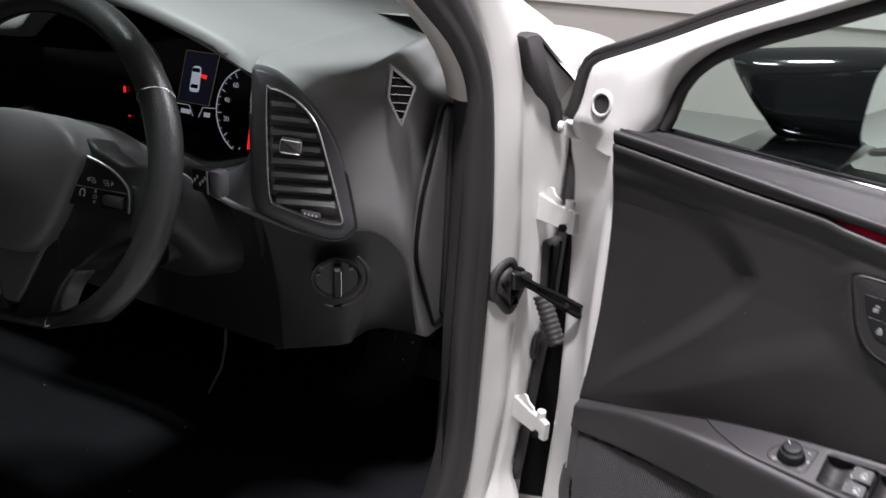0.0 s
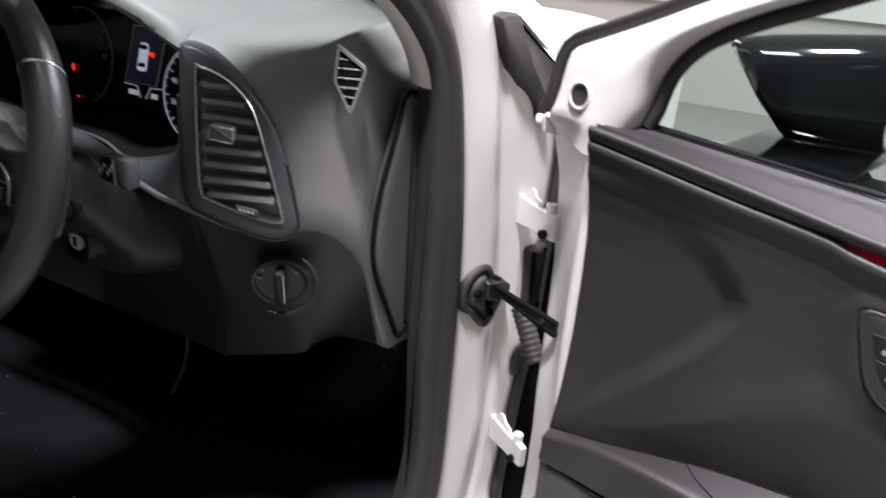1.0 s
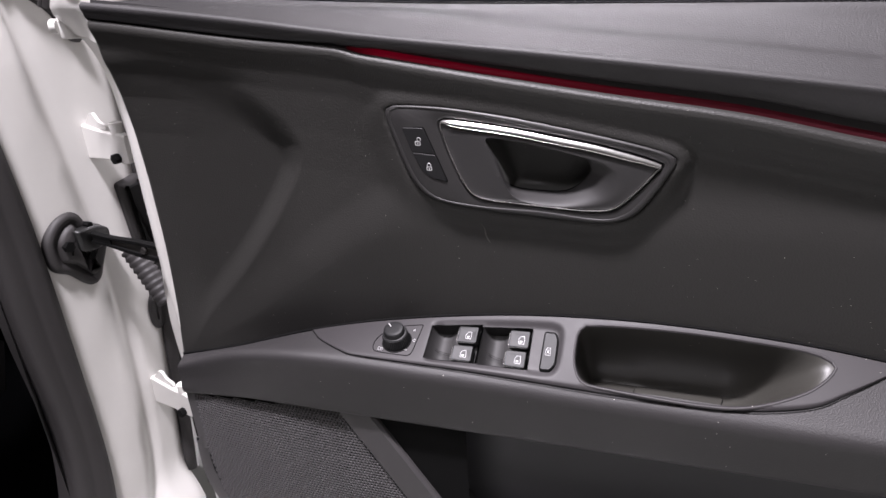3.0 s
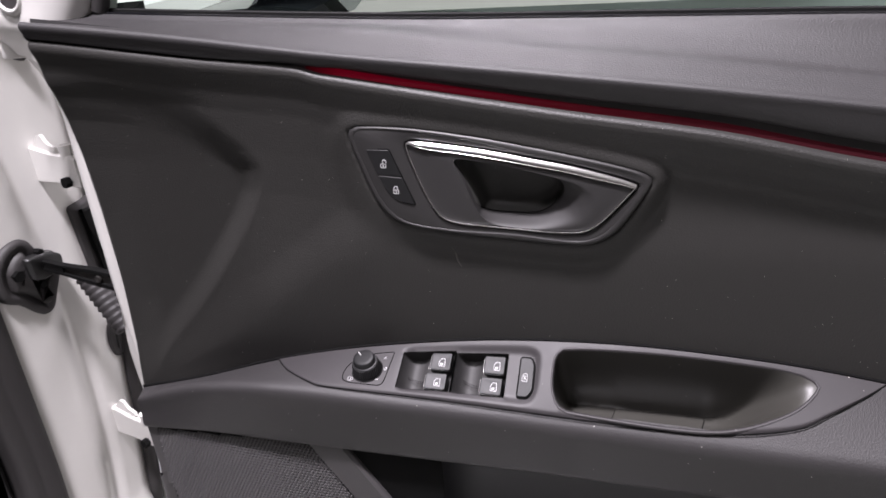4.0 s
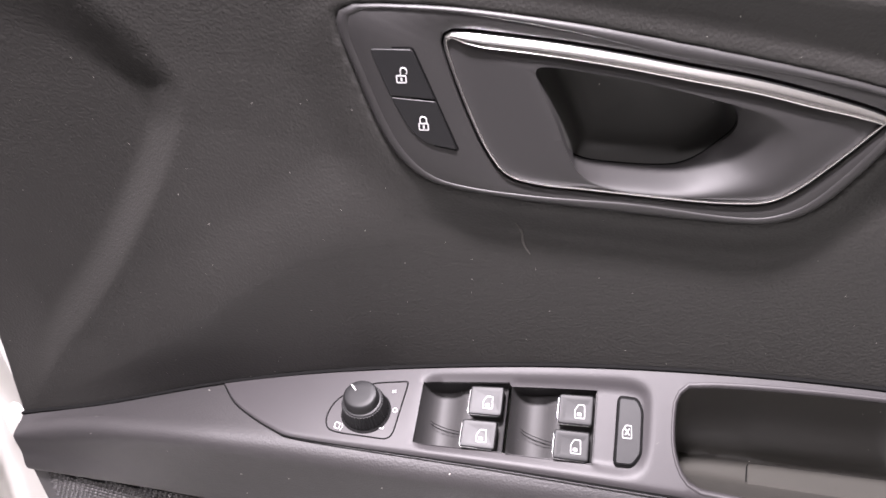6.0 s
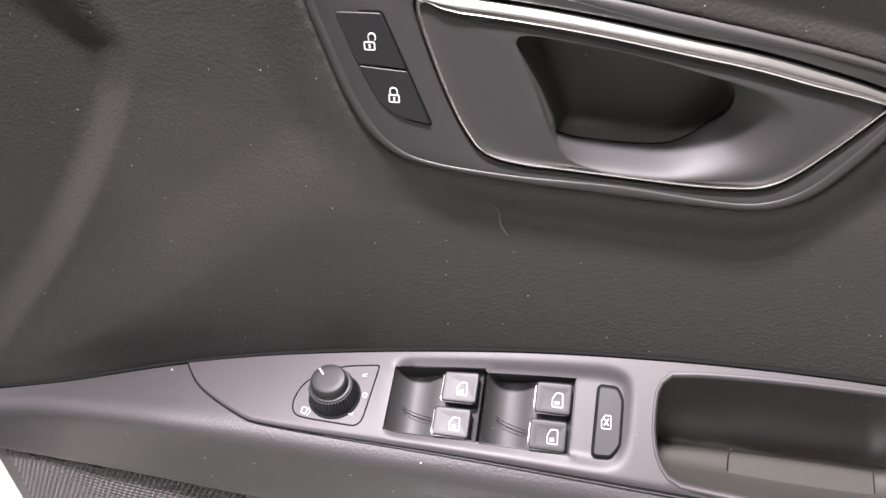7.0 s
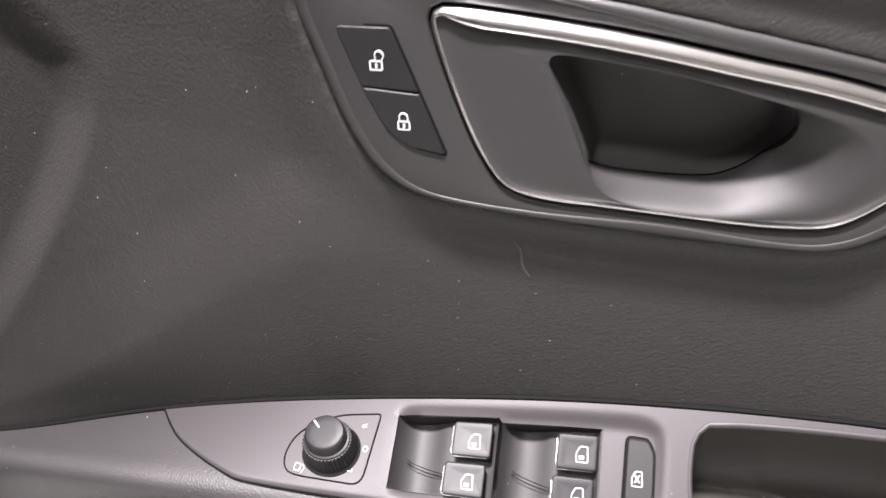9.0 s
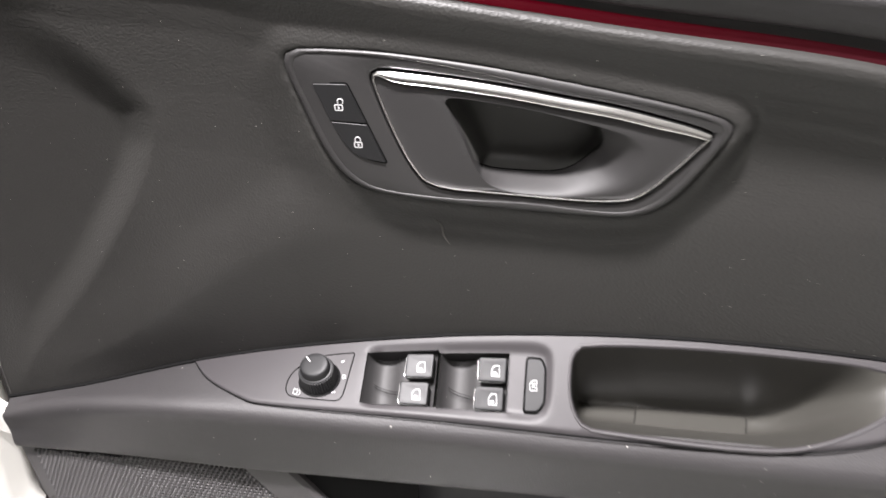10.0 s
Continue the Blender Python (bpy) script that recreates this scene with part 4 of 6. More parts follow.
part("sill_seal", loft([[L(u, -.0455, glass_z(u) - .004), L(u, -.0465, glass_z(u) + .0024), L(u, -.0485, glass_z(u) + .0034), L(u, -.0505, glass_z(u) + .0026), L(u, -.0512, glass_z(u) - .01)] for u in np.linspace(.02, 1.0, 50)], closed=False), M_GLOSS, door, "black rubber lip along the window sill")
part("glass_wiper", loft([[L(u, -.0520, glass_z(u) - .006), L(u, -.0525, glass_z(u) + .0052), L(u, -.0545, glass_z(u) + .0062), L(u, -.0565, glass_z(u) + .0050), L(u, -.0570, glass_z(u) - .01)] for u in np.linspace(.02, 1.0, 50)], closed=False), M_SEALBLACK, door, "matt black wiper lip against the door glass")
part("outer_sill_trim", loft([[L(u, -.064, glass_z(u) - .012), L(u, -.064, glass_z(u) + .001), L(u, -.074, glass_z(u) + .003), L(u, -.082, glass_z(u) - .006), L(u, -.17, glass_z(u) - .02)] for u in np.linspace(.0, 1.0, 50)], closed=False), M_SEALBLACK, door, "black strip outside the window")
pane_u = np.linspace(.03, 1.0, 40)
pane_top = ramp([(.03, .96), (.05, 1.0), (.08, 1.035), (.135, 1.066), (.19, 1.088), (.33, 1.147), (.92, 1.385), (1.05, 1.44)])
part("window_pane", grid(pane_u, np.linspace(0, 1, 4), lambda u, f: L(u, -.058 - .004 * f, glass_z(u) - .01 + (pane_top(u) - glass_z(u) + .01) * f)), M_GLASS, door, "clear slightly green door glass", sharp=180)

# door mirror
def mirror_section(c, w, zc, hh, turn, power=3.2, shear=0.0, n=40, grow=0.0):
    dx, dy = math.sin(turn), -math.cos(turn)
    r = []
    for k in range(n):
        a = 2 * math.pi * k / n
        ca, sa = math.cos(a), math.sin(a)
        p, q = abs(ca) ** (2 / power) * np.sign(ca), abs(sa) ** (2 / power) * np.sign(sa)
        r.append(L(c[0] - shear * hh * q + (w + grow) * p * dx, c[1] + (w + grow) * p * dy, zc + (hh + grow) * q))
    return r


MS = [((.078, -.172), .004, 1.000, .030, .0, 3.0, .85), ((.086, -.180), .022, .998, .038, .0, 3.0, .75), ((.100, -.194), .040, .995, .047, .02, 3.0, .58), ((.115, -.208), .054, .991, .055, .06, 3.0, .40), ((.150, -.228), .068, .990, .062, .14, 3.0, .18), ((.195, -.248), .079, .991, .067, .22, 3.1), ((.230, -.262), .084, .991, .069, .29, 3.3), ((.250, -.271), .0865, .990, .069, .33, 3.4)]
RC = (.256, -.273)
shell = part("mirror_housing", loft([mirror_section(*s) for s in MS] + [mirror_section(RC, .085, .99, .0675, .33, 3.4), mirror_section((RC[0] - .003, RC[1]), .079, .99, .061, .33, 3.4), mirror_section((RC[0] - .02, RC[1]), .078, .99, .060, .33, 3.4)], True, True), M_GLOSS, door, "gloss black door mirror housing", sharp=50)
part("mirror_glass", loft([mirror_section((RC[0] - .008, RC[1]), .0785, .99, .0605, .33, 3.4), mirror_section((RC[0] - .0075, RC[1]), .077, .99, .059, .33, 3.4)], True, True), M_MIRROR, shell, "reflecting mirror glass")
part("mirror_foot", loft([[L(u, -.066, .918), L(u + .004, -.07, .930 + .006 * f), L(u + .012 - .01 * f, -.145, .936 + .004 * f), L(u + .012 - .01 * f, -.19, .940), L(u + .008, -.23, .938), L(u, -.19, .918)] for u, f in ((.098, 0), (.115, .4), (.15, .8), (.20, 1), (.228, .6), (.236, .2))], True, True), M_GLOSS, door, "gloss black mirror foot", sharp=40)

# ---- the car body round the opening ----
car = thing("car", (-0.8, 0.4, 0.0), "white car body at the open driver's door", "car")


def W(x, y, z):
    return (x + .8, y - .4, z)


def body(name, data, mat, label="", sharp=45, kind=""):
    return part(name, ([W(*v) for v in data[0]], data[1]), mat, car, label, sharp, kind=kind)


EDGE = [(-.262, 1.03, .08), (-.225, 1.06, .13), (-.210, 1.088, .20), (-.204, 1.102, .30), (-.203, 1.104, .478), (-.204, 1.101, .69), (-.211, 1.086, .878), (-.220, 1.064, .995), (-.240, 1.016, 1.078), (-.262, .94, 1.15), (-.30, .74, 1.29), (-.34, .50, 1.40)]
INNER = [(-.285, .97, .09), (-.255, 1.005, .15), (-.233, 1.032, .233), (-.224, 1.056, .37), (-.227, 1.048, .552), (-.227, 1.047, .75), (-.232, 1.038, .933), (-.246, 1.003, 1.012), (-.274, .936, 1.076), (-.296, .86, 1.14), (-.33, .68, 1.26), (-.37, .45, 1.37)]
ee, ii = spline(EDGE, 70, closed=False), spline(INNER, 70, closed=False)


def seal_rows():
    rows = []
    for e, i in zip(ee, ii):
        w = e - i
        side = np.array([w[1], -w[0], 0]) / (np.linalg.norm(w[:2]) + 1e-9)
        rows.append([i - side * .03, i - w * .02, i + side * .008 + w * .05, i + side * .015 + w * .25, i + side * .012 + w * .42, i + side * .013 + w * .5, i + side * .018 + w * .72, i + side * .012 + w * .95, e, e - side * .02])
    return loft(rows, closed=False)


body("door_seal", seal_rows(), M_RUBBER, "thick black rubber seal round the door opening", 180)

# hinge pillar
def pillar_rows():
    rows = []
    for e in ee:
        z = e[2]
        k = float(smooth(.98, 1.12, z))
        low = float(smooth(.22, .08, z))
        d = np.array([.39, .92, 0])
        o = np.array([.92, -.39, 0])
        b = np.array(e)
        dent = .006 * math.sin(z * 9)
        rch = (float(np.interp(z, [.2, .262, .41, .525, .662, .81, .93], [1.222, 1.231, 1.243, 1.256, 1.260, 1.266, 1.266])) - e[1]) / .92
        pts = [b - o * .012 - d * .004, b + d * .004, b + d * .02 + o * .003, b + d * (.05) + o * .006, b + d * (.070 - dent) + o * .005, b + d * (.078 - dent) - o * .004, b + d * (.088 - dent) - o * .005, b + d * (.095 - dent) + o * .003, b + d * (rch - .040) + o * .001, b + d * (rch - .018) + o * .001, b + d * rch - o * .002, b + d * (rch + .008) - o * .03]
        if k > 0:
            top_ = [b - o * .012, b + d * .004, b + np.array([.012, .02, .006]), b + np.array([.024, .04, .012]), b + np.array([.030, .06, .014]), b + np.array([.030, .08, .012]), b + np.array([.028, .095, .008]), b + np.array([.024, .11, .004]), b + np.array([.018, .12, 0]), b + np.array([.008, .13, 0]), b + np.array([0, .14, 0]), b + np.array([-.02, .15, 0])]
            pts = [p * (1 - k) + q * k for p, q in zip(pts, top_)]
        if low > 0:
            pts = [p + np.array([.05, -.02, 0]) * low * (j / 11) for j, p in enumerate(pts)]
        rows.append(pts)
    return loft(rows, closed=False)


body("hinge_pillar", pillar_rows(), M_WHITE, "white painted hinge pillar", 180)
# Black sheet stands in for the shade in the gap behind the hinges.
body("gap_shade", grid(np.linspace(.10, .93, 10), np.linspace(0, 1, 5), lambda z, f: (-.150 + .13 * f, 1.275 + .04 * f, z)), M_BLACK, "black sheet standing in for the shaded gap behind the hinges", 180)
body("fender_edge", loft([[(-.10, 1.30, z), (-.092, 1.285, z), (-.088, 1.30, z), (-.082 + .02 * math.sin((z - .3) * 2.2), 1.5, z), (-.09, 1.9, z)] for z in np.linspace(.15, .915, 14)], closed=False), M_WHITE, "white front wing", 60)


def bonnet(x, y):
    rise = 1.035 - .02 * (y - 1.25) - .07 * (y - 1.25) ** 2
    edge = min(1.0, max(0.0, (x + .30) / .215))
    return (x - .16 * (y - 1.25) * edge, y, rise - .02 * edge - .11 * edge ** 3)


body("bonnet", grid(np.linspace(-1.6, -.085, 60), np.linspace(1.20, 2.1, 24), bonnet), M_WHITE, "white bonnet and wing top", 180)

# weather piece at the pillar foot
tri = [(1.120, 1.025), (1.127, 1.033), (1.138, 1.036), (1.153, 1.033), (1.166, 1.012), (1.177, .993), (1.205, .939), (1.218, .926), (1.228, .881), (1.213, .885), (1.200, .915), (1.180, .934), (1.165, .944), (1.142, .977)]


def on_pillar(y, z, h):
    t = (y - 1.038) / .172
    return (-.231 + .073 * t + h * .92, y - h * .39, z)


body("corner_rubber", plate(spline(tri, 70), on_pillar, -.01, .014, .004), M_RUBBER, "black rubber corner piece below the windscreen")
body("corner_panel", plate(rounded([(1.154, 1.034), (1.252, .963), (1.219, .928), (1.176, .994)], .004), on_pillar, -.01, .007, .002), M_COVERGREY, "grey cover beside the windscreen")
body("corner_trim", tube([on_pillar(1.163, 1.020, .0085), on_pillar(1.200, .990, .009), on_pillar(1.241, .962, .0085)], .0024, 8), M_BLACK)

# check strap and its boot
boot_o = spline([(1.106, .632), (1.110, .652), (1.126, .670), (1.146, .676), (1.160, .668), (1.168, .652), (1.176, .647), (1.188, .640), (1.190, .620), (1.184, .604), (1.177, .590), (1.168, .572), (1.156, .566), (1.144, .574), (1.128, .594), (1.110, .608)], 70)
boot = body("strap_boot", loft([[on_pillar(y, z, h) for y, z in inset(boot_o, b_)] for b_, h in ((0, .0), (0, .006), (.002, .010), (.006, .0125), (.010, .0115), (.013, .0085), (.015, .0085), (.017, .014), (.020, .017), (.026, .018))], True, True), M_RUBBER, "black rubber check strap boot", 60)
for (by, bz, br) in ((1.130, .636, .0075), (1.154, .612, .0050), (1.163, .653, .0045)):
    part("bolt", ([W(*v) for v in (lambda t_: t_)(tube([on_pillar(by, bz, .012), on_pillar(by, bz, .022)], br, 6))[0]], tube([on_pillar(by, bz, .012), on_pillar(by, bz, .022)], br, 6)[1]), M_BLACK, boot, "black bolt head", 30)
body("strap_bracket", plate(rounded([(1.140, .654), (1.172, .650), (1.186, .640), (1.184, .622), (1.160, .618), (1.142, .624)], .006), on_pillar, .012, .026, .003), M_GLOSSRUBBER, "black strap bracket")
s0, s1 = np.array(on_pillar(1.160, .638, .026)), np.array((-.036, 1.083, .640))
sd = (s1 - s0)
sw_ = np.array([0, 0, 1.0])


def strap_bar(z0, z1, b0, b1, f0, f1, n=14):
    rows = []
    for f in np.linspace(f0, f1, n):
        g = .75 + .45 * float(smooth(.2, .8, f))
        rows.append([s0 + sd * f + sw_ * (zz * g) + np.array([.4, .9, 0]) * bb for zz, bb in ((z0, b0), (z1, b0), (z1, b1), (z0, b1))])
    return loft(rows, True, True)


strap = body("check_strap", strap_bar(-.0075, .0075, -.0012, .0025, 0, 1), M_STEEL, "worn steel check strap", 30)
for z0, z1 in ((.0050, .0085), (-.0095, -.0050)):
    dd = strap_bar(z0, z1, -.0042, .004, 0, 1)
    part("strap_rail", ([W(*v) for v in dd[0]], dd[1]), M_BLACK, strap, "black strap rail", 30)
dd = strap_bar(-.0045, .0045, -.0036, .0, .02, .30)
part("strap_link", ([W(*v) for v in dd[0]], dd[1]), M_BLACK, strap, "black strap link", 30)
dd = tube([s0 + sd * .80 + np.array([.4, .9, 0]) * -.006, s0 + sd * .80], .0045, 10)
part("rivet", ([W(*v) for v in dd[0]], dd[1]), M_STEEL, strap, "steel rivet", 30)


# hinges
def hinge(z):
    a, b = np.array((-.160, 1.208)), np.array((-.080, 1.160))
    t = (b - a) / np.linalg.norm(b - a)
    nn = np.array((-t[1], t[0]))
    rows = []
    for f, lo, hi in ((0, .0, .044), (.06, -.001, .045), (.5, .002, .040), (.9, .0, .040), (1.0, .002, .038)):
        p = a + (b - a) * f
        rows.append([(*(p - nn * .0055), z + lo), (*(p - nn * .007), z + lo + .0015), (*(p - nn * .007), z + hi - .002), (*(p - nn * .0050), z + hi), (*(p + nn * .004), z + hi - .001), (*(p + nn * .004), z + lo + .001)])
    h = body("hinge", loft(rows, True, True), M_WHITE, "white painted steel door hinge", 40)
    q = a + (b - a) * .80 - nn * .008

    def sub(name, data, mat, label):
        ob = part(name, ([W(*v) for v in data[0]], data[1]), mat, h, label, 40)
        return ob
    sub("bolt", tube([(*q, z + .008), (*(q - nn * .008), z + .008)], .0068, 6), M_BLACK, "black hinge bolt")
    q2 = a + (b - a) * .78
    sub("pin", tube([(*q2, z + .036), (*q2, z + .052)], .0080, 14), M_WHITE, "white hinge pin")
    sub("lug", plate(rounded([(0, 0), (.050, 0), (.048, .006), (.034, .010), (.026, .020), (.018, .019), (.004, .004)], .0015), lambda p_, q_, hh: (*(a + t * (p_ + .004) - nn * (.003 - hh)), z + .041 + q_), 0, .005, .001), M_WHITE, "")


hinge(.732)
hinge(.334)
body("frame_clip", joined(block(-.112, -.078, 1.125, 1.14, .893, .918, .003), tube([(-.12, 1.128, .908), (-.112, 1.128, .908)], .008, 10), tube([(-.094, 1.125, .905), (-.094, 1.121, .905)], .006, 12)), M_WHITE, "small white bracket on the frame")
# wiring gaiter, foam block, grommet, black strip
# Added black strip along the pillar edge, in place of the gap's shade.
edge_y = ramp([(.1, 1.218), (.262, 1.236), (.41, 1.248), (.525, 1.261), (.662, 1.266), (.81, 1.272), (.95, 1.272)])
body("gap_shade_strip", tube([on_pillar(edge_y(z), z, .004) for z in np.linspace(.93, .18, 30)], [.010] * 30, 10), M_RUBBER, "black strip standing in for the shaded door gap", 180)
fb = rounded([(1.224, .686), (1.262, .690), (1.262, .572), (1.232, .578)], .006)
foam = body("foam_block", plate(fb, on_pillar, -.006, .013, .004), M_RUBBER, "black foam block")
dd = plate(inset(fb, .009), on_pillar, .010, .0165, .002)
part("pad", ([W(*v) for v in dd[0]], dd[1]), M_SEALBLACK, foam)
gait = [np.array((-.132, 1.192, .60)) + np.array((.045, -.02, -.075)) * f for f in np.linspace(0, 1, 30)]
body("wiring_gaiter", tube(gait, [.015 + .0016 * math.sin(k * 2.1) for k in range(30)], 14), M_RUBBER, "ribbed black wiring gaiter", 180)
gr_o = [(1.239 + .0125 * math.cos(a) + .002 * math.sin(a), .477 + .031 * math.sin(a)) for a in np.linspace(0, 2 * math.pi, 32, endpoint=False)]
body("grommet", loft([[on_pillar(y, z, h) for y, z in inset(gr_o, b_)] for b_, h in ((0, -.004), (0, .004), (.0015, .006), (.0035, .006), (.0045, .0045), (.009, .0042))], False, True), M_RUBBER, "oval black rubber grommet", 40)

# cabin shell: pillar trim, kick panel, floor, far side, roof, windscreen
tr = [(i + np.array([-.002, -.004, 0])) for i in ii if i[2] > .925]
body("pillar_trim", loft([[p + np.array([.004, .004, 0]), p + np.array([-.004, -.006, .002]), p + np.array([-.018, -.004, .004]), p + np.array([-.034, .012, .004]), p + np.array([-.046, .04, .0]), p + np.array([-.05, .09, -.01])] for p in tr], True, False, closed=False), M_PILLARTRIM, "pale grey windscreen pillar trim", 180)
body("kick_panel", loft([[(-.232, 1.045, z), (-.240, 1.06, z), (-.262, 1.08, z), (-.275, 1.2, z), (-.29, 1.5, z)] for z in np.linspace(.14, .93, 8)], closed=False), M_DASHLOW, "black plastic kick panel", 50)
body("cabin_floor", grid(np.linspace(-1.6, -.25, 12), np.linspace(-1.2, 1.75, 20), lambda x, y: (x, y, .20 + .25 * float(smooth(1.25, 1.6, y)) + .03 * math.exp(-((x + .92) / .10) ** 2))), M_CARPET, "black carpeted floor", 180)
body("sill_beam", loft([[(x, y, z - .07 * float(smooth(.86, 1.05, y))) for x, z in ((-.13, .10), (-.12, .16), (-.135, .21), (-.20, .225), (-.245, .24), (-.27, .20))] for y in np.linspace(-1.0, 1.06, 24)], closed=False), M_WHITE, "white door sill", 40)
body("bulkhead", grid((-1.6, -.28), (.15, .96), lambda x, z: (x, 1.62, z)), M_CARPET)
body("far_side", grid((-1.2, 1.7), (.1, .95), lambda y, z: (-1.62, y, z)), M_DASHLOW)
# Roof and lining are out of view, added to shade the cabin.
body("roof", loft([[(-1.50, y, 1.38), (-1.3, y, 1.45), (-.9, y, 1.47), (-.5, y, 1.45), (-.31, y, 1.385)] for y in np.linspace(-1.3, .52, 6)], closed=False), M_WHITE, "unseen white roof that shades the cabin", 180)
body("roof_lining", loft([[(-1.48, y, 1.36), (-1.3, y, 1.43), (-.9, y, 1.45), (-.5, y, 1.43), (-.34, y, 1.375)] for y in np.linspace(-1.3, .52, 6)], closed=False), M_PILLARTRIM, "", 180)
body("windscreen", grid(np.linspace(0, 1, 12), np.linspace(0, 1, 6), lambda a, b: (-1.55 + 1.25 * a, 1.62 - 1.12 * b - .10 * (2 * a - 1) ** 2, 1.02 + .40 * b)), M_SCREENGLASS, "unseen windscreen, tinted to dim light on the dash", 180)
body("rear_wall", grid((-1.6, -.25), (.15, 1.4), lambda x, z: (x, -1.2, z)), M_CARPET)

# ---- dashboard ----
dash = thing("dashboard", (-0.8, 1.1, 0.0), "grey soft-touch dashboard with round-cornered air vents", "dashboard")


def dsh(name, data, mat, label="", sharp=45, parent=None):
    return part(name, ([(x + .8, y - 1.1, z) for x, y, z in data[0]], data[1]), mat, parent or dash, label, sharp)


PLAN = spline([(-.446, .818), (-.436, .822), (-.418, .834), (-.37, .865), (-.325, .897), (-.296, .930), (-.282, .965), (-.276, 1.01), (-.270, 1.06), (-.266, 1.12), (-.266, 1.2)], 60, closed=False)
low_of = ramp([(0, .795), (.10, .785), (.25, .765), (.36, .762), (.45, .735), (.52, .69), (.62, .56), (.72, .545), (1.0, .545)])
crest_of = ramp([(0, .990), (.06, .984), (.15, .975), (.3, .968), (.42, .985), (.52, .985), (.62, .965), (.72, .945), (1.0, .94)])


def dash_rows():
    rows = []
    for k, p in enumerate(PLAN):
        f = k / (len(PLAN) - 1)
        a, b = PLAN[max(k - 1, 0)], PLAN[min(k + 1, len(PLAN) - 1)]
        t = (b - a) / np.linalg.norm(b - a)
        n = np.array([-t[1], t[0]])
        zl, zc = low_of(f), crest_of(f)
        goal = np.array([-.46 + .10 * f, 1.56 - .15 * f])
        pts = [(p + n * .04, zl - .004), (p + n * .004, zl - .001), (p, zl + .004)]
        for g in (.2, .4, .6, .75):
            pts.append((p + n * (.004 + .020 * g * g), zl + (zc - zl) * g))
        pts += [(p + n * .026, zc - .025), (p + n * .036, zc - .008), (p + n * .052, zc + .002)]
        q = p + n * .052
        for g in (.1, .22, .4, .6, .8, 1.0):
            r = q + (goal - q) * g
            pts.append((r, zc + .002 + (1.055 - .05 * f - zc) * g ** .8))
        rows.append([(x[0], x[1], z) for x, z in pts])
    return rows


dsh("dash_side", loft(dash_rows(), closed=False), M_DASH, "grey soft plastic end of the dashboard", 180)
# top and hood left of it
hood_z = ramp([(-1.6, .98), (-1.2, .985), (-.92, 1.0), (-.80, 1.045), (-.66, 1.070), (-.55, 1.052), (-.47, 1.010), (-.42, .983)])
hood_y = ramp([(-1.6, .88), (-1.0, .86), (-.80, .80), (-.62, .775), (-.47, .803), (-.42, .832)])


def top_rows():
    rows = []
    last = dash_rows()[0][7:]
    xs = np.linspace(-1.6, -.450, 70)
    for k, x in enumerate(xs):
        y, z = hood_y(x), hood_z(x)
        row = [(x, y + .030, z - .028), (x, y + .003, z - .019), (x, y + .014, z - .001)]
        for g in (.1, .22, .4, .6, .8, 1.0):
            gx, gy = x + (-.60 - x) * .12 * g, y + .014 + (1.56 - y - .014) * g
            row.append((gx, gy, z + (1.055 - z) * g ** .8))
        w = float(smooth(len(xs) - 14, len(xs) - 1, k))
        rows.append([tuple(np.array(p) * (1 - w) + np.array(q) * w) for p, q in zip(row, last)])
    return rows


dsh("dash_top", loft(top_rows(), closed=False), M_DASH, "grey soft plastic dashboard top and instrument hood", 180)
# cavity and instrument face
dsh("hood_lining", loft([[(x, hood_y(x) + .03, hood_z(x) - .030), (x, .90, hood_z(x) - .03 - .015), (x, .98, min(hood_z(x) - .055, .99))] for x in np.linspace(-.95, -.455, 30)], closed=False), M_BLACK, "black lining under the hood", 180)
face = dsh("instrument_face", grid(np.linspace(-1.02, -.485, 12), np.linspace(0, 1, 6), lambda x, f: (x, .935 + .03 * f, .765 + .22 * f)), M_SCREEN, "dark glossy instrument panel", 180)


def on_face(x, z, h):
    f = (z - .765) / .22
    return (x, .935 + .03 * f - h, z)


def dsub(name, data, mat, label="", parent=None, sharp=45):
    return dsh(name, data, mat, label, sharp, parent or face)


sx0, sx1, sz0, sz1 = -.700, -.628, .890, .970
dsub("display", plate([(sx0, sz0), (sx1 - .006, sz0), (sx1 + .012, sz1), (sx0 + .016, sz1)], on_face, .001, .003, .0005), material("display_dark", (.006, .006, .012), .2, emit=(.25, .28, .6, .02)), "lit instrument display with a car picture")
dsub("display_border", ring_shape([(sx0, sz0), (sx1 - .006, sz0), (sx1 + .012, sz1), (sx0 + .016, sz1)], .0008, on_face, .003, .0036), material("border_gold", (.3, .25, .15), .5, emit=(.6, .5, .3, .15)))
dsub("display_car", plate(rounded([(-.676, .908), (-.656, .908), (-.652, .948), (-.669, .948)], .006), on_face, .003, .0042, .0005), material("car_picture", (.6, .62, .75), .5, emit=(.75, .8, 1.0, .5)), "white car picture")
dsub("display_window", plate(rounded([(-.673, .914), (-.658, .914), (-.657, .920), (-.671, .920)], .002), on_face, .0042, .0048, .0002), M_BLACK)
dsub("display_window", plate(rounded([(-.670, .939), (-.654, .939), (-.654, .945), (-.668, .945)], .002), on_face, .0042, .0048, .0002), M_BLACK)
dsub("display_door", plate([(-.653, .932), (-.642, .930), (-.640, .936), (-.652, .937)], on_face, .003, .0044, .0003), M_DIALRED, "red open door mark")
for (bx, bw) in ((-.694, .020), (-.646, .012)):
    dsub("readout", plate([(bx, .872), (bx + bw, .872), (bx + bw + .001, .879), (bx + .001, .879)], on_face, .001, .002, .0002), M_DIALWHITE, "plain lit readout bar")
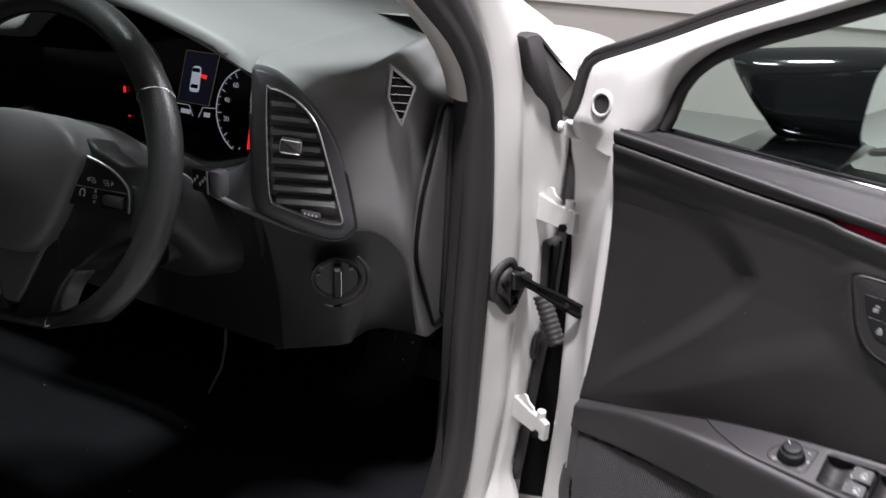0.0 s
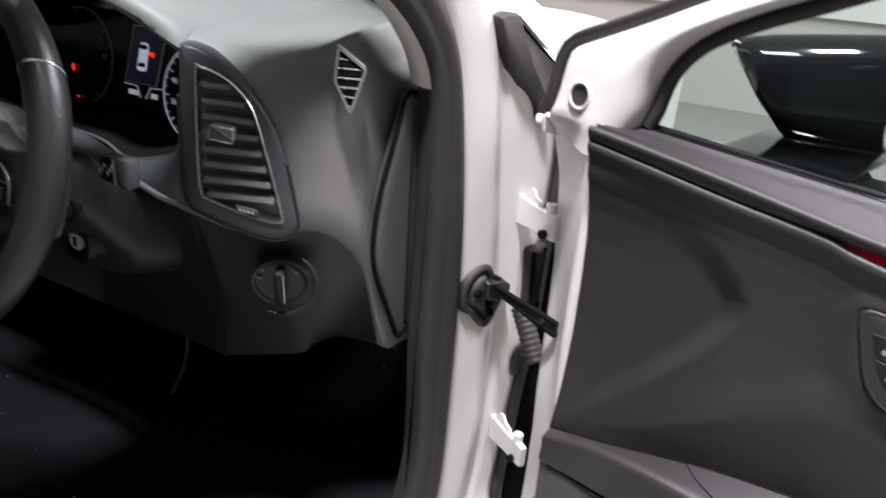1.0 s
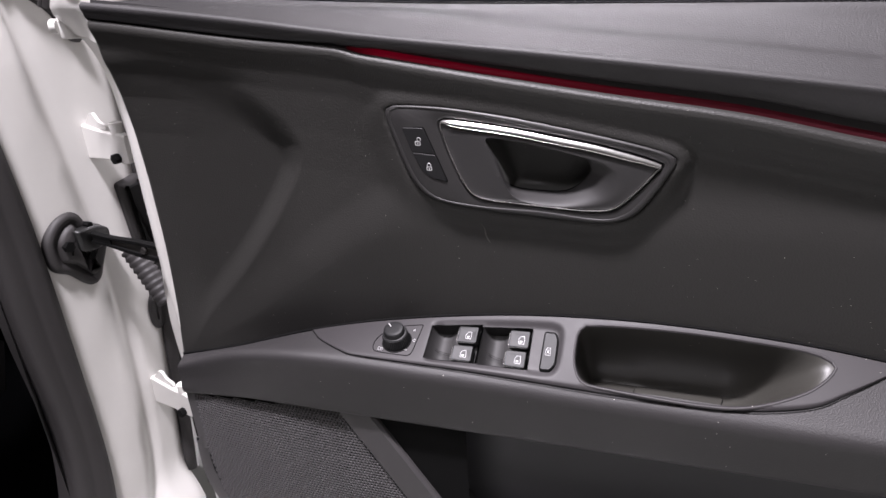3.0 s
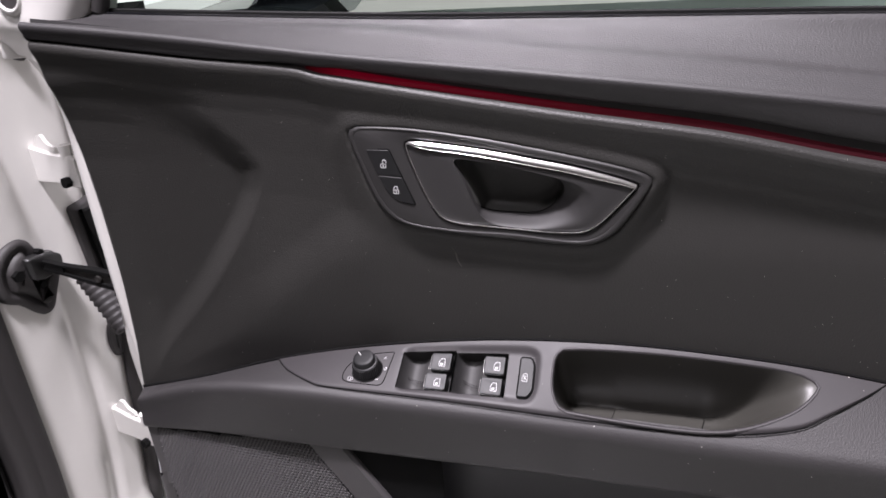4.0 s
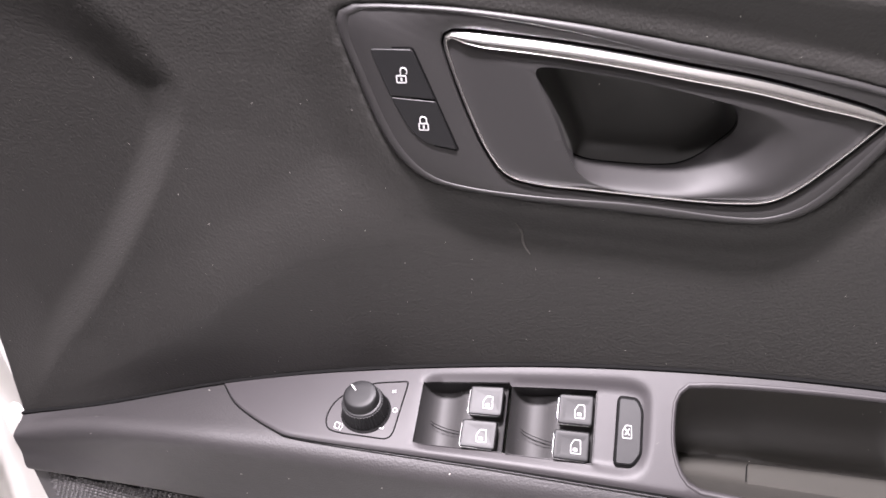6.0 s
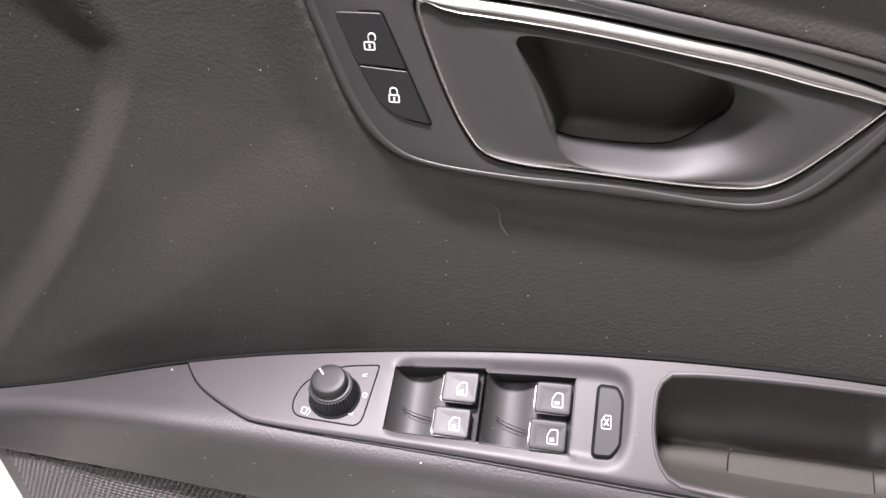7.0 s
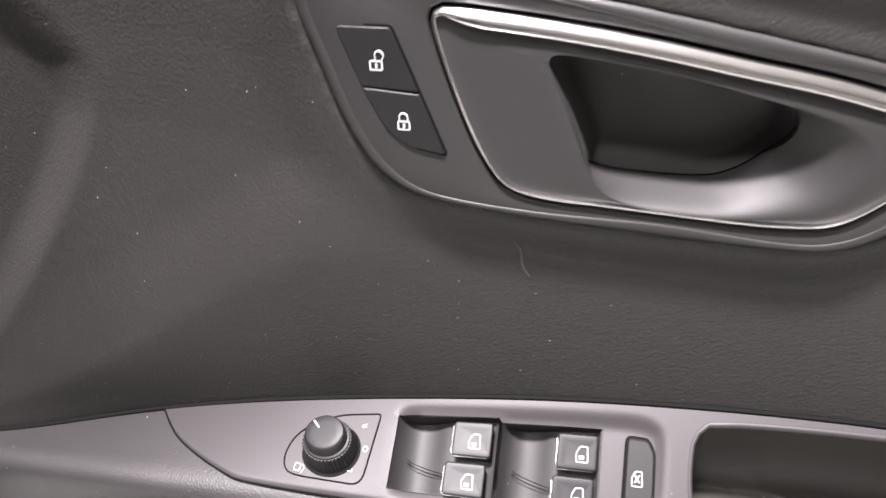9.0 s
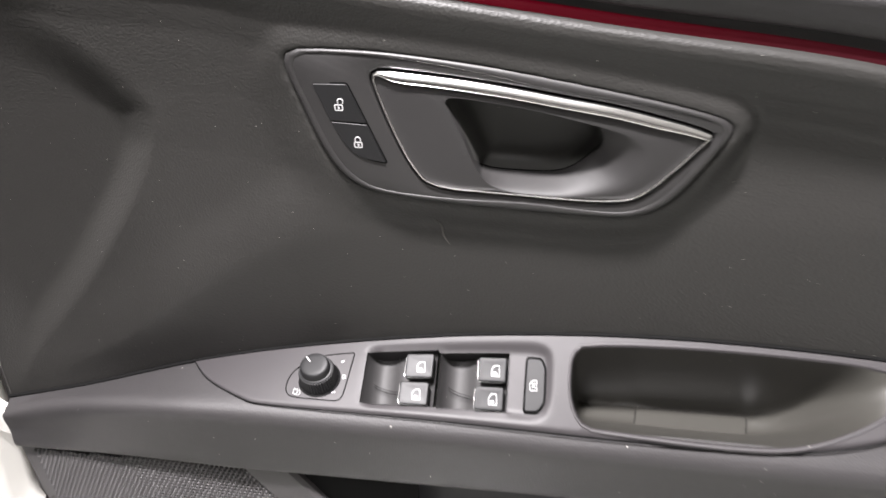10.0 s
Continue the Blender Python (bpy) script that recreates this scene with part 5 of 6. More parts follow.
dsub("readout_line", tube([on_face(-.702, .886, .002), on_face(-.676, .886, .002), on_face(-.668, .870, .002)], .0006, 5), M_DIALWHITE)
dsub("readout_line", tube([on_face(-.656, .870, .002), on_face(-.648, .886, .002), on_face(-.622, .888, .002)], .0006, 5), M_DIALWHITE)
gx, gz, gr_ = -.553, .890, .067
dsub("gauge_ring", tube([on_face(gx + gr_ * math.cos(a), gz + gr_ * math.sin(a), .002) for a in np.linspace(1.9, 4.6, 40)], .0009, 6), M_DIALWHITE, "thin lit gauge ring")
for k, a in enumerate(np.linspace(2.1, 4.4, 13)):
    r1 = gr_ - (.010 if k % 3 == 0 else .005)
    dsub("gauge_mark", tube([on_face(gx + r * math.cos(a), gz + r * math.sin(a), .002) for r in (r1, gr_ - .002)], .0006, 5), M_DIALWHITE)
for txt, a in (("60", 2.25), ("40", 2.85), ("20", 3.45)):
    c = on_face(gx + (gr_ - .018) * math.cos(a), gz + (gr_ - .018) * math.sin(a), .002)
    text_part("gauge_number", txt, .011, Matrix.Translation((c[0] + .8, c[1] - 1.1, c[2])) @ pose(0, 0, 0, 90, 0, 0), M_DIALWHITE, face)
dsub("gauge_needle", plate([(-.5550, .831), (-.5500, .831), (-.5485, .892), (-.5505, .892)], on_face, .002, .004, .0003), M_DIALRED, "red lit gauge needle")
gx2, gz2, gr2 = -.80, .912, .070
dsub("gauge_ring", tube([on_face(gx2 + gr2 * math.cos(a), gz2 + gr2 * math.sin(a), .002) for a in np.linspace(-1.9, 1.9, 50)], .0008, 6), M_ICON, "thin gauge ring")
for k, a in enumerate(np.linspace(-1.5, 1.8, 19)):
    r1 = gr2 - (.010 if k % 3 == 0 else .005)
    dsub("gauge_mark", tube([on_face(gx2 + r * math.cos(a), gz2 + r * math.sin(a), .002) for r in (r1, gr2 - .003)], .0005, 5), M_ICON)
for txt, a in (("80", .1), ("70", .55)):
    c = on_face(gx2 + (gr2 - .018) * math.cos(a), gz2 + (gr2 - .018) * math.sin(a), .002)
    text_part("gauge_number", txt, .010, Matrix.Translation((c[0] + .8, c[1] - 1.1, c[2])) @ pose(0, 0, 0, 90, 0, 0), M_ICON, face)
# Two short red pieces stand in for the left dial's needle.
for nx_, nz_, nh_ in ((-.8055, .846, .006), (-.8180, .888, .010)):
    dsub("needle_piece", plate(rounded([(nx_, nz_), (nx_ + .0038, nz_), (nx_ + .0030, nz_ + nh_), (nx_ - .0008, nz_ + nh_)], .001), on_face, .003, .005, .0003), M_DIALRED, "short red lit piece standing in for the left gauge needle")
# rounded lower edge of the instrument well, and the panel running on under it
well_edge = spline([(-.4385, .955), (-.4400, .930), (-.4430, .885), (-.4516, .860), (-.4726, .847), (-.5158, .8335), (-.5420, .829), (-.5620, .831), (-.5900, .842), (-.6365, .846), (-.75, .848), (-.95, .85)], 70, False)
dsh("instrument_well", loft([[(x - .000, .829, z), (x - .004, .832, z + .003), (x - .016, .87, z + .004), (x - .040, .945, z + .002)] for x, z in well_edge], closed=False), M_BLACK, "black lining of the instrument well", 180)
dsh("well_rim", tube([(x + .001, .826, z - .001) for x, z in well_edge], .0026, 8), M_PANEL, "rounded rim of the instrument well", 180)
upper = spline([(-.436, .821, .900), (-.4435, .821, .880), (-.453, .822, .858), (-.472, .822, .846), (-.510, .822, .8335), (-.545, .822, .828)], 24, False)
lower = spline([(-.428, .818, .795), (-.440, .808, .800), (-.452, .801, .804), (-.470, .797, .808), (-.505, .794, .819), (-.545, .798, .827)], 24, False)
dsh("panel_tail", loft([[tuple(a * (1 - f) + b * f - np.array([0, .006 * math.sin(math.pi * f), 0])) for f in np.linspace(0, 1, 7)] for a, b in zip(upper, lower)], closed=False), M_PANEL, "dark panel below the instruments", 180)

# driver's air vent on the face of the dashboard
QD = np.array([.148, .100])
QD = QD / np.linalg.norm(QD)


def on_vent(s, z, h):
    """s metres along the vent's face, h towards the driver."""
    tilt = .10 * (z - .87)
    return (-.418 + QD[0] * s + QD[1] * (h - tilt), .832 + QD[1] * s - QD[0] * (h - tilt), z)


P_OUT = spline([(-.023, .972), (-.014, .982), (.017, .970), (.058, .932), (.088, .880), (.110, .790), (.108, .772), (.090, .760), (.058, .764), (.0, .788), (-.018, .802), (-.024, .84)], 120)

V_OUT = spline([(-.006, .955), (.002, .9605), (.018, .956), (.037, .944), (.056, .922), (.068, .890), (.092, .800), (.094, .786), (.088, .781), (.062, .785), (.006, .806), (-.003, .815), (-.006, .850)], 110)
VC = (.040, .868)
po, vo = star(P_OUT, VC, 140), star(inset(V_OUT, .001), VC, 140)
vp_ = dsh("vent_panel", loft([[on_vent(s_, z_, -.03) for s_, z_ in po], [on_vent(s_, z_, .006) for s_, z_ in po], [on_vent(s_, z_, .009) for s_, z_ in inset(po, .003)], [on_vent(s_, z_, .009) for s_, z_ in vo], [on_vent(s_, z_, -.02) for s_, z_ in inset(vo, .002)]]), M_PANEL, "dark panel round the outer air vent", 50)
dsh("panel_edge", tube([on_vent(s, z, .006) for s, z in inset(P_OUT, -.001)[40:112]], .0022, 8), M_DASHLOW, "", 180)
dsub("vent_frame", loft([[on_vent(s, z, h) for s, z in inset(V_OUT, b)] for b, h in ((0, .008), (0, .0115), (.001, .0125), (.0024, .0122), (.0034, .010), (.0038, -.01))]), M_SATIN, "bright satin chrome vent frame", vp_, 30)
dsub("vent_back", plate(inset(V_OUT, .001), on_vent, -.024, -.018, .0002), M_BLACK, "", vp_)
vc = inset(V_OUT, .0055)
for k, z in enumerate(np.linspace(.941, .813, 8)):
    xs = []
    for f in np.linspace(-.02, .11, 400):
        if inside(np.array([(f, z)]), vc)[0]:
            xs.append(f)
    s_a, s_b = min(xs), max(xs)
    dsub("vent_slat", loft([[on_vent(s, z - .006 * (s - s_a) / .09 + .0050, -.012), on_vent(s, z - .006 * (s - s_a) / .09 + .0025, .0085), on_vent(s, z - .006 * (s - s_a) / .09 - .0020, .0100), on_vent(s, z - .006 * (s - s_a) / .09 - .0035, .0085), on_vent(s, z - .006 * (s - s_a) / .09 - .001, -.012)] for s in np.linspace(s_a + .002, s_b, 6)], True, True), M_SLAT, "", vp_, 30)
dsub("vent_slider", joined(plate(rounded([(.012, .884), (.038, .880), (.040, .896), (.014, .900)], .002), on_vent, .012, .030, .003)), M_SLAT, "silver-edged vent slider", vp_)
dsub("slider_edge", tube([on_vent(s, z, .0300) for s, z in rounded([(.012, .884), (.038, .880), (.040, .896), (.014, .900)], .002)], .0007, 6, closed=True), M_CHROME, "", vp_)
dsub("vent_wheel", plate(rounded([(.038, .795), (.064, .790), (.064, .797), (.038, .803)], .003), on_vent, .0095, .014, .001), M_PANEL, "ribbed vent thumbwheel", vp_)
for k in range(4):
    dsub("wheel_dot", plate([(.042 + .005 * k, .7965 - .0012 * k), (.0445 + .005 * k, .796 - .0012 * k), (.0445 + .005 * k, .799 - .0012 * k), (.042 + .005 * k, .7995 - .0012 * k)], on_vent, .013, .0146, .0002), M_ICON, "", vp_)
dsh("lower_edge_trim", tube([(-.56, .80, .835), (-.50, .793, .818), (-.46, .797, .805), (-.418 + QD[0] * .03, .828 + QD[1] * .03, .770), (-.418 + QD[0] * .075, .828 + QD[1] * .075, .757), (-.418 + QD[0] * .108, .826 + QD[1] * .108, .764)], [.003, .004, .0045, .005, .005, .003], 8), M_SLAT, "thin grey lower edge of the panel", 180)

# small demister vent in the dashboard's end


def on_side(a, b, h):
    e1 = np.array([.80, .60, 0])
    nn = np.array([.60, -.80, 0])
    base = np.array([-.297, .926, .955])
    return tuple(base + e1 * a + np.array([0, 0, 1]) * b + nn * (h + .004))


sv = rounded([(.000, .040), (.0345, .014), (.017, -.042), (-.004, -.002)], [.003, .004, .003, .006], 4)
dv = dsh("demister_vent", ring_shape(sv, .0032, on_side, -.02, .006), M_DASH, "small slatted side window vent", 40)
dsub("vent_back", plate(inset(sv, .002), on_side, -.02, .004, .0002), M_BLACK, "", dv)
for z in np.linspace(.024, -.030, 6):
    xs = [f for f in np.linspace(-.01, .04, 200) if inside(np.array([(f, z)]), sv)[0]]
    if xs:
        dsub("vent_slat", tube([on_side(min(xs), z, .004), on_side(max(xs), z - .001, .004)], .0010, 6), M_PANEL, "", dv)

# end cap of the dashboard
cap = rounded([(1.040, .930), (.992, .80), (.984, .730), (.992, .690), (1.052, .566), (1.078, .575), (1.084, .92)], [.012, .04, .02, .02, .01, .01, .01], 5)
dsh("end_cap", loft([[(-.268 + h * 1.0 - .10 * (1.08 - y), y - h * .3, z) for y, z in inset(cap, b)] for b, h in ((0, -.006), (0, .004), (.002, .007), (.006, .0085), (.02, .009))], False, True), M_DASHCAP, "grey end cap of the dashboard", 50)
dsh("end_border", tube([(-.262 - .10 * (1.08 - y), y - .004, z) for y, z in inset(cap, -.003)], .003, 6, closed=True), M_BLACK, "")

# lower dash with the light switch
def knee(k, g):
    p = PLAN[k]
    f = k / (len(PLAN) - 1)
    a, b = PLAN[max(k - 1, 0)], PLAN[min(k + 1, len(PLAN) - 1)]
    t = (b - a) / np.linalg.norm(b - a)
    n = np.array([-t[1], t[0]])
    q = p + n * (.006 + .10 * g)
    return (q[0], q[1], low_of(f) + (.545 - .03 * (1 - f) - low_of(f)) * g)


dsh("knee_panel", grid(range(0, 40), np.linspace(0, 1, 10), knee), M_DASHLOW, "black lower dashboard panel", 180)
dsh("knee_panel_middle", grid(np.linspace(-1.6, -.440, 20), np.linspace(0, 1, 10), lambda x, g: (x, .826 + .05 * g + .01 * math.sin(g * 3), .80 - .25 * g)), M_DASHLOW, "black lower dashboard panel", 180)
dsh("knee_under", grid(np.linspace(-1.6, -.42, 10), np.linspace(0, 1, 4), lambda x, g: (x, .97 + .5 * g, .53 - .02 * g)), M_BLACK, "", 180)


def on_knee(a, b, h):
    base = np.array([-.352, .889, .690])
    return tuple(base + np.array([.83, .56, 0]) * a + np.array([.10, -.14, .98]) * b + np.array([.56, -.83, -.1]) * (h + .004))


ls = dsh("light_switch", loft([[on_knee(r * math.cos(a) * 1.05, r * math.sin(a), h) for a in np.linspace(0, 2 * math.pi, 40, endpoint=False)] for r, h in ((.036, -.006), (.036, .002), (.0345, .0026), (.031, .001), (.029, -.001))], False, True), M_DASHLOW, "round black headlight switch", 40)
dsub("switch_knob", plate(rounded([(-.006, -.024), (.007, -.025), (.006, .024), (-.005, .024)], .003), on_knee, .0, .016, .002), M_BUTTON, "", ls)
# Thin satin bar stands in for the highlight on the knob's right edge.
dsub("knob_edge_highlight", tube([on_knee(a, b, .0160) for a, b in ((.0065, -.022), (.0064, .0), (.0055, .022))], .0008, 6), M_SATIN, "", ls)
for a, b in ((-.022, .020), (-.026, .008), (.020, .018)):
    dsub("switch_mark", plate(rounded([(a - .003, b - .002), (a + .003, b - .002), (a + .003, b + .002), (a - .003, b + .002)], .0015), on_knee, .0, .002, .0003), M_SLAT, "", ls)
dsh("switch_surround", tube([on_knee(.046 * math.cos(a), .05 * math.sin(a), .001) for a in np.linspace(-2.0, .9, 24)], [.001 + .0045 * math.sin(math.pi * k / 23) for k in range(24)], 8), M_DASHLOW, "", 180)

# ---- steering wheel, column ----
WC, TILT_W, YAW_W = np.array((-.573, .601, .880)), radians(18.1), radians(4.7)
wheel = thing("steering_wheel", tuple(WC), "black leather steering wheel with thin silver trim", "steering wheel")


def on_wheel(x, q, h):
    """Place on the wheel: x along it, q up it, h towards the driver."""
    y = q * math.sin(TILT_W) - h * math.cos(TILT_W)
    return (x * math.cos(YAW_W) - y * math.sin(YAW_W), x * math.sin(YAW_W) + y * math.cos(YAW_W), q * math.cos(TILT_W) + h * math.sin(TILT_W))


def rim_place(a, r, h=0.0):
    """The rim is round, with a flattened bottom."""
    q = r * math.sin(a)
    flat = -.166 - (.188 - r)
    if q < flat:
        q = flat + (q - flat) * .35
    return on_wheel(r * math.cos(a), q, h)


def wheel_rim():
    rings = []
    for a in np.linspace(0, 2 * math.pi, 140, endpoint=False):
        grip = 1 + .08 * math.exp(-((a - .40) / .22) ** 2) + .08 * math.exp(-((a - 2.74) / .22) ** 2)
        rings.append([rim_place(a, .1877 + .0165 * grip * math.cos(b), .0180 * grip * math.sin(b)) for b in np.linspace(0, 2 * math.pi, 20, endpoint=False)])
    rings.append(rings[0])
    return loft(rings)


rim = part("rim", wheel_rim(), M_WHEEL, wheel, "grained black leather rim", sharp=180)
for a in (.535, math.pi - .535, -1.95, -1.19):
    part("trim_ring", tube([rim_place(a + .03 * math.sin(b), .1877 + .0176 * math.cos(b), .0190 * math.sin(b)) for b in np.linspace(0, 2 * math.pi, 24, endpoint=False)], .0008, 6, closed=True), M_SATIN, rim)
part("rim_stitching", tube([rim_place(a, .1877 - .0168, .001) for a in np.linspace(0, 2 * math.pi, 160, endpoint=False)], .0007, 5, closed=True), M_BLACK, rim)
hub_half = [(.041, .0580), (.0715, .0454), (.0862, .0292), (.0895, .0160), (.0800, -.0122), (.0682, -.0511), (.0500, -.080), (.030, -.094)]
hub_o = spline([(0, .0600)] + hub_half + [(0, -.098)] + [(-x, q) for x, q in reversed(hub_half)], 100)
part("hub", loft([[on_wheel(x * b, q * b, h) for x, q in hub_o] for b, h in ((.95, -.05), (1.0, -.02), (1.0, .006), (.99, .013), (.965, .0185), (.92, .0215), (.86, .0235), (.6, .0275), (.2, .029))], False, True), M_HUB, wheel, "dark grey padded wheel centre", sharp=60)


def spoke(pts, h0, h1):
    o = spline(pts, 70)
    return loft([[on_wheel(x, q, h) for x, q in o] for h in (h0, h1 - .005)] + [[on_wheel(x, q, h1 - .0015) for x, q in inset(o, .002)], [on_wheel(x, q, h1) for x, q in inset(o, .006)]], True, True)


def bar_mark(x, q, w, t_):
    return [(x - w / 2, q - t_ / 2), (x + w / 2, q - t_ / 2), (x + w / 2, q + t_ / 2), (x - w / 2, q + t_ / 2)]


def tri_mark(x, q, w, t_):
    return [(x - w / 2, q - t_ / 2), (x + w / 2, q), (x - w / 2, q + t_ / 2)]


for s in (1, -1):
    sp = part("spoke", spoke([(s * .07, .035), (s * .10, .030), (s * .13, .020), (s * .172, .020), (s * .176, -.05), (s * .150, -.060), (s * .115, -.080), (s * .085, -.105), (s * .055, -.085)], -.034, .003), M_WHEEL, wheel, "black wheel spoke with buttons")
    pad = rounded([(s * .070, .026), (s * .089, .0222), (s * .120, .0143), (s * .1436, .0018), (s * .1530, -.0087), (s * .1560, -.0279), (s * .070, -.0321)], .003)
    part("button_pad", plate(pad, on_wheel, -.002, .0095, .001), M_BUTTON, sp, "black button pad")
    part("pad_trim", tube([on_wheel(x, q, .0098) for x, q in spline([(s * .0880, .0225), (s * .1200, .0150), (s * .1420, .0045), (s * .1530, -.0075), (s * .1565, -.0285)], 24, False)], .0015, 8), M_SATIN, sp, "silver line")
    part("pad_line", tube([on_wheel(s * .078, -.0105, .0097), on_wheel(s * .152, -.0085, .0097)], .0006, 5), M_SLAT, sp)
    part("button_well", plate(rounded([(s * .1190, -.0118), (s * .1505, -.0105), (s * .1520, -.0262), (s * .1180, -.0285)], .002), on_wheel, .0090, .0100, .0004), M_BLACK, sp)
    part("button", loft([[on_wheel(s * x, q, h) for q, h in ((-.0255, .0098), (-.0235, .0130), (-.0190, .0145), (-.0150, .0130), (-.0130, .0098))] for x in (.1225, .1235, .1460, .1470)], True, True, closed=False), M_PANEL, sp, "grey roller button")
    marks = [(tri_mark(.0955, -.0015, -.003, .006), 0), (bar_mark(.1010, -.0005, .006, .0035), 1), (bar_mark(.1040, -.0030, .005, .003), 1), (bar_mark(.1200, -.0005, .006, .0035), 1), (bar_mark(.1225, -.0030, .005, .003), 1), (tri_mark(.1290, -.0015, .003, .006), 0),
             (bar_mark(.1080, -.0185, .0045, .0040), 1)]
    for o, hollow in marks:
        o = [(s * x, q) for x, q in o]
        part("button_mark", ring_shape(o, .0009, on_wheel, .0095, .0099) if hollow else plate(o, on_wheel, .0095, .0099, .0002), M_ICON, sp)
    for q0, up in ((-.0125, 1), (-.0245, -1)):
        part("button_mark", plate([(s * .1060, q0 - up * .0015), (s * .1100, q0 - up * .0015), (s * .1080, q0 + up * .0020)], on_wheel, .0095, .0099, .0002), M_ICON, sp)
    part("voice_mark", tube([on_wheel(s * (.0905 + .0035 * math.cos(a)), -.0170 + .0045 * math.sin(a), .0098) for a in np.linspace(-.9, math.pi + .9, 16)], .0006, 5), M_ICON, sp)
for s in (1, -1):
    part("lower_spoke", spoke([(s * .045, -.078), (s * .0290, -.118), (s * .012, -.155), (s * .008, -.172), (s * .055, -.178), (s * .062, -.166), (s * .070, -.130), (s * .085, -.104), (s * .095, -.075)], -.030, .002), M_WHEEL, wheel, "black lower wheel spoke")
    part("spoke_trim", tube([on_wheel(x, q, .004) for x, q in spline([(s * .0445, -.084), (s * .0290, -.118), (s * .0130, -.152)], 12, False)], .0011, 6), M_SLAT, wheel, "thin worn silver edge")
part("hub_tail", plate(rounded([(-.047, -.074), (.047, -.074), (.028, -.118), (.011, -.158), (-.011, -.158), (-.028, -.118)], .006), on_wheel, -.03, .004, .003), M_HUB, wheel, "dark grey middle of the lower spoke")

column = thing("steering_column", (-.54, .75, .80), "black steering column with stalk and ignition lock", "steering column")


def col(name, data, mat, label="", sharp=45, parent=None):
    return part(name, ([(x + .54, y - .75, z - .80) for x, y, z in data[0]], data[1]), mat, parent or column, label, sharp)


def col_ring(y, zc, wx, hz):
    return [(-.573 + wx * np.sign(math.cos(a)) * abs(math.cos(a)) ** .7, y, zc + hz * np.sign(math.sin(a)) * abs(math.sin(a)) ** .7) for a in np.linspace(0, 2 * math.pi, 40, endpoint=False)]


# Overhead light is put into the colours: grey upper cover, black lower one.
col("upper_shroud", loft([col_ring(.648, .890, .050, .014), col_ring(.653, .890, .064, .023), col_ring(.670, .888, .072, .030), col_ring(.690, .884, .072, .030), col_ring(.715, .872, .068, .024), col_ring(.735, .855, .060, .012)], True, True), M_HUB, "upper column cover, lighter grey for its lit top", 60)
col("lower_shroud", loft([col_ring(.664, .862, .062, .024), col_ring(.690, .845, .072, .042), col_ring(.735, .815, .078, .060), col_ring(.795, .755, .082, .078), col_ring(.87, .735, .084, .080)], True, True), M_DASHLOW, "lower column cover, darker for the shade below", 60)
stalk = col("stalk", tube([(-.52, .735, .874), (-.47, .728, .873), (-.432, .718, .868)], [.013, .009, .011], 14), M_PANEL, "black wiper stalk", 60)
col("stalk_end", block(-.436, -.408, .704, .724, .850, .880, .005), M_BUTTON, "", 45, stalk)
col("stalk_cap", block(-.4075, -.390, .702, .722, .848, .882, .006), M_PANEL, "grey end cap", 45, stalk)
col("stalk_rib", tube([(-.4078, .7025, .852), (-.4078, .7020, .879)], .0012, 6), M_SLAT, "", 45, stalk)
for k in range(6):
    col("stalk_mark", block(-.433 + .0038 * k, -.4315 + .0040 * k, .7032, .7042, .860 + .004 * (k % 3), .8640 + .004 * (k % 3), 0), M_ICON, "", 45, stalk)
adj = col("adjuster", tube([(-.530, .770, .806), (-.520, .735, .803), (-.512, .708, .801)], [.016, .017, .0175], 20), M_BUTTON, "black column lever end", 60)
col("lever_face", tube([(-.5118, .7078, .801), (-.5112, .7058, .801)], .0125, 18), M_PANEL, "", 40, adj)
lockc = np.array((-.545, .742, .741))
ig = col("ignition_lock", loft([[(lockc[0] + .1 * h + r * math.cos(a), lockc[1] - h, lockc[2] + r * math.sin(a)) for a in np.linspace(0, 2 * math.pi, 28, endpoint=False)] for r, h in ((.030, -.06), (.029, .0), (.027, .003), (.0195, .004), (.0185, .0), (.0180, -.003))], False, True), M_BUTTON, "round black ignition lock", 40)
# Pale matt grey puts the steel's bright reflection into the barrel's colour.
col("key_barrel", loft([[(lockc[0] + .1 * h + r * math.cos(a), lockc[1] - h, lockc[2] + r * math.sin(a)) for a in np.linspace(0, 2 * math.pi, 20, endpoint=False)] for r, h in ((.0115, -.004), (.0115, .002), (.0105, .003))], False, True), M_PILLARTRIM, "steel key barrel", 40, ig)
col("key_slot", block(lockc[0] - .0026, lockc[0] + .0030, lockc[1] - .0042, lockc[1] - .001, lockc[2] - .0060, lockc[2] + .0060, .0006), M_BLACK, "", 40, ig)

# pedals and loose cable in the footwell, seat edge
for px_, label in ((-.52, "black brake pedal in the dark footwell"), (-.39, "black throttle pedal in the dark footwell")):
    pd = thing("pedal", (px_, 1.32, .33), label, "pedal", group="pedals")
    part("pad", moved(block(-.032, .032, -.008, .008, -.045, .045, .004), pose(0, 0, 0, -25)), M_RUBBER, pd)
    part("lever", tube([(0, .006, .02), (0, .06, .16), (0, .13, .28)], .008, 8), M_BLACK, pd)
cable = thing("hanging_cable", (-.730, 1.05, .44), "thin grey cable hanging under the dashboard", "cable")
part("wire", tube([(.012, .01, .10), (.012, .006, .05), (.010, .002, 0), (.006, 0, -.06), (-.006, -.002, -.11), (-.024, -.004, -.145), (-.040, -.006, -.178)], .0030, 8), M_SLAT, cable, sharp=180)
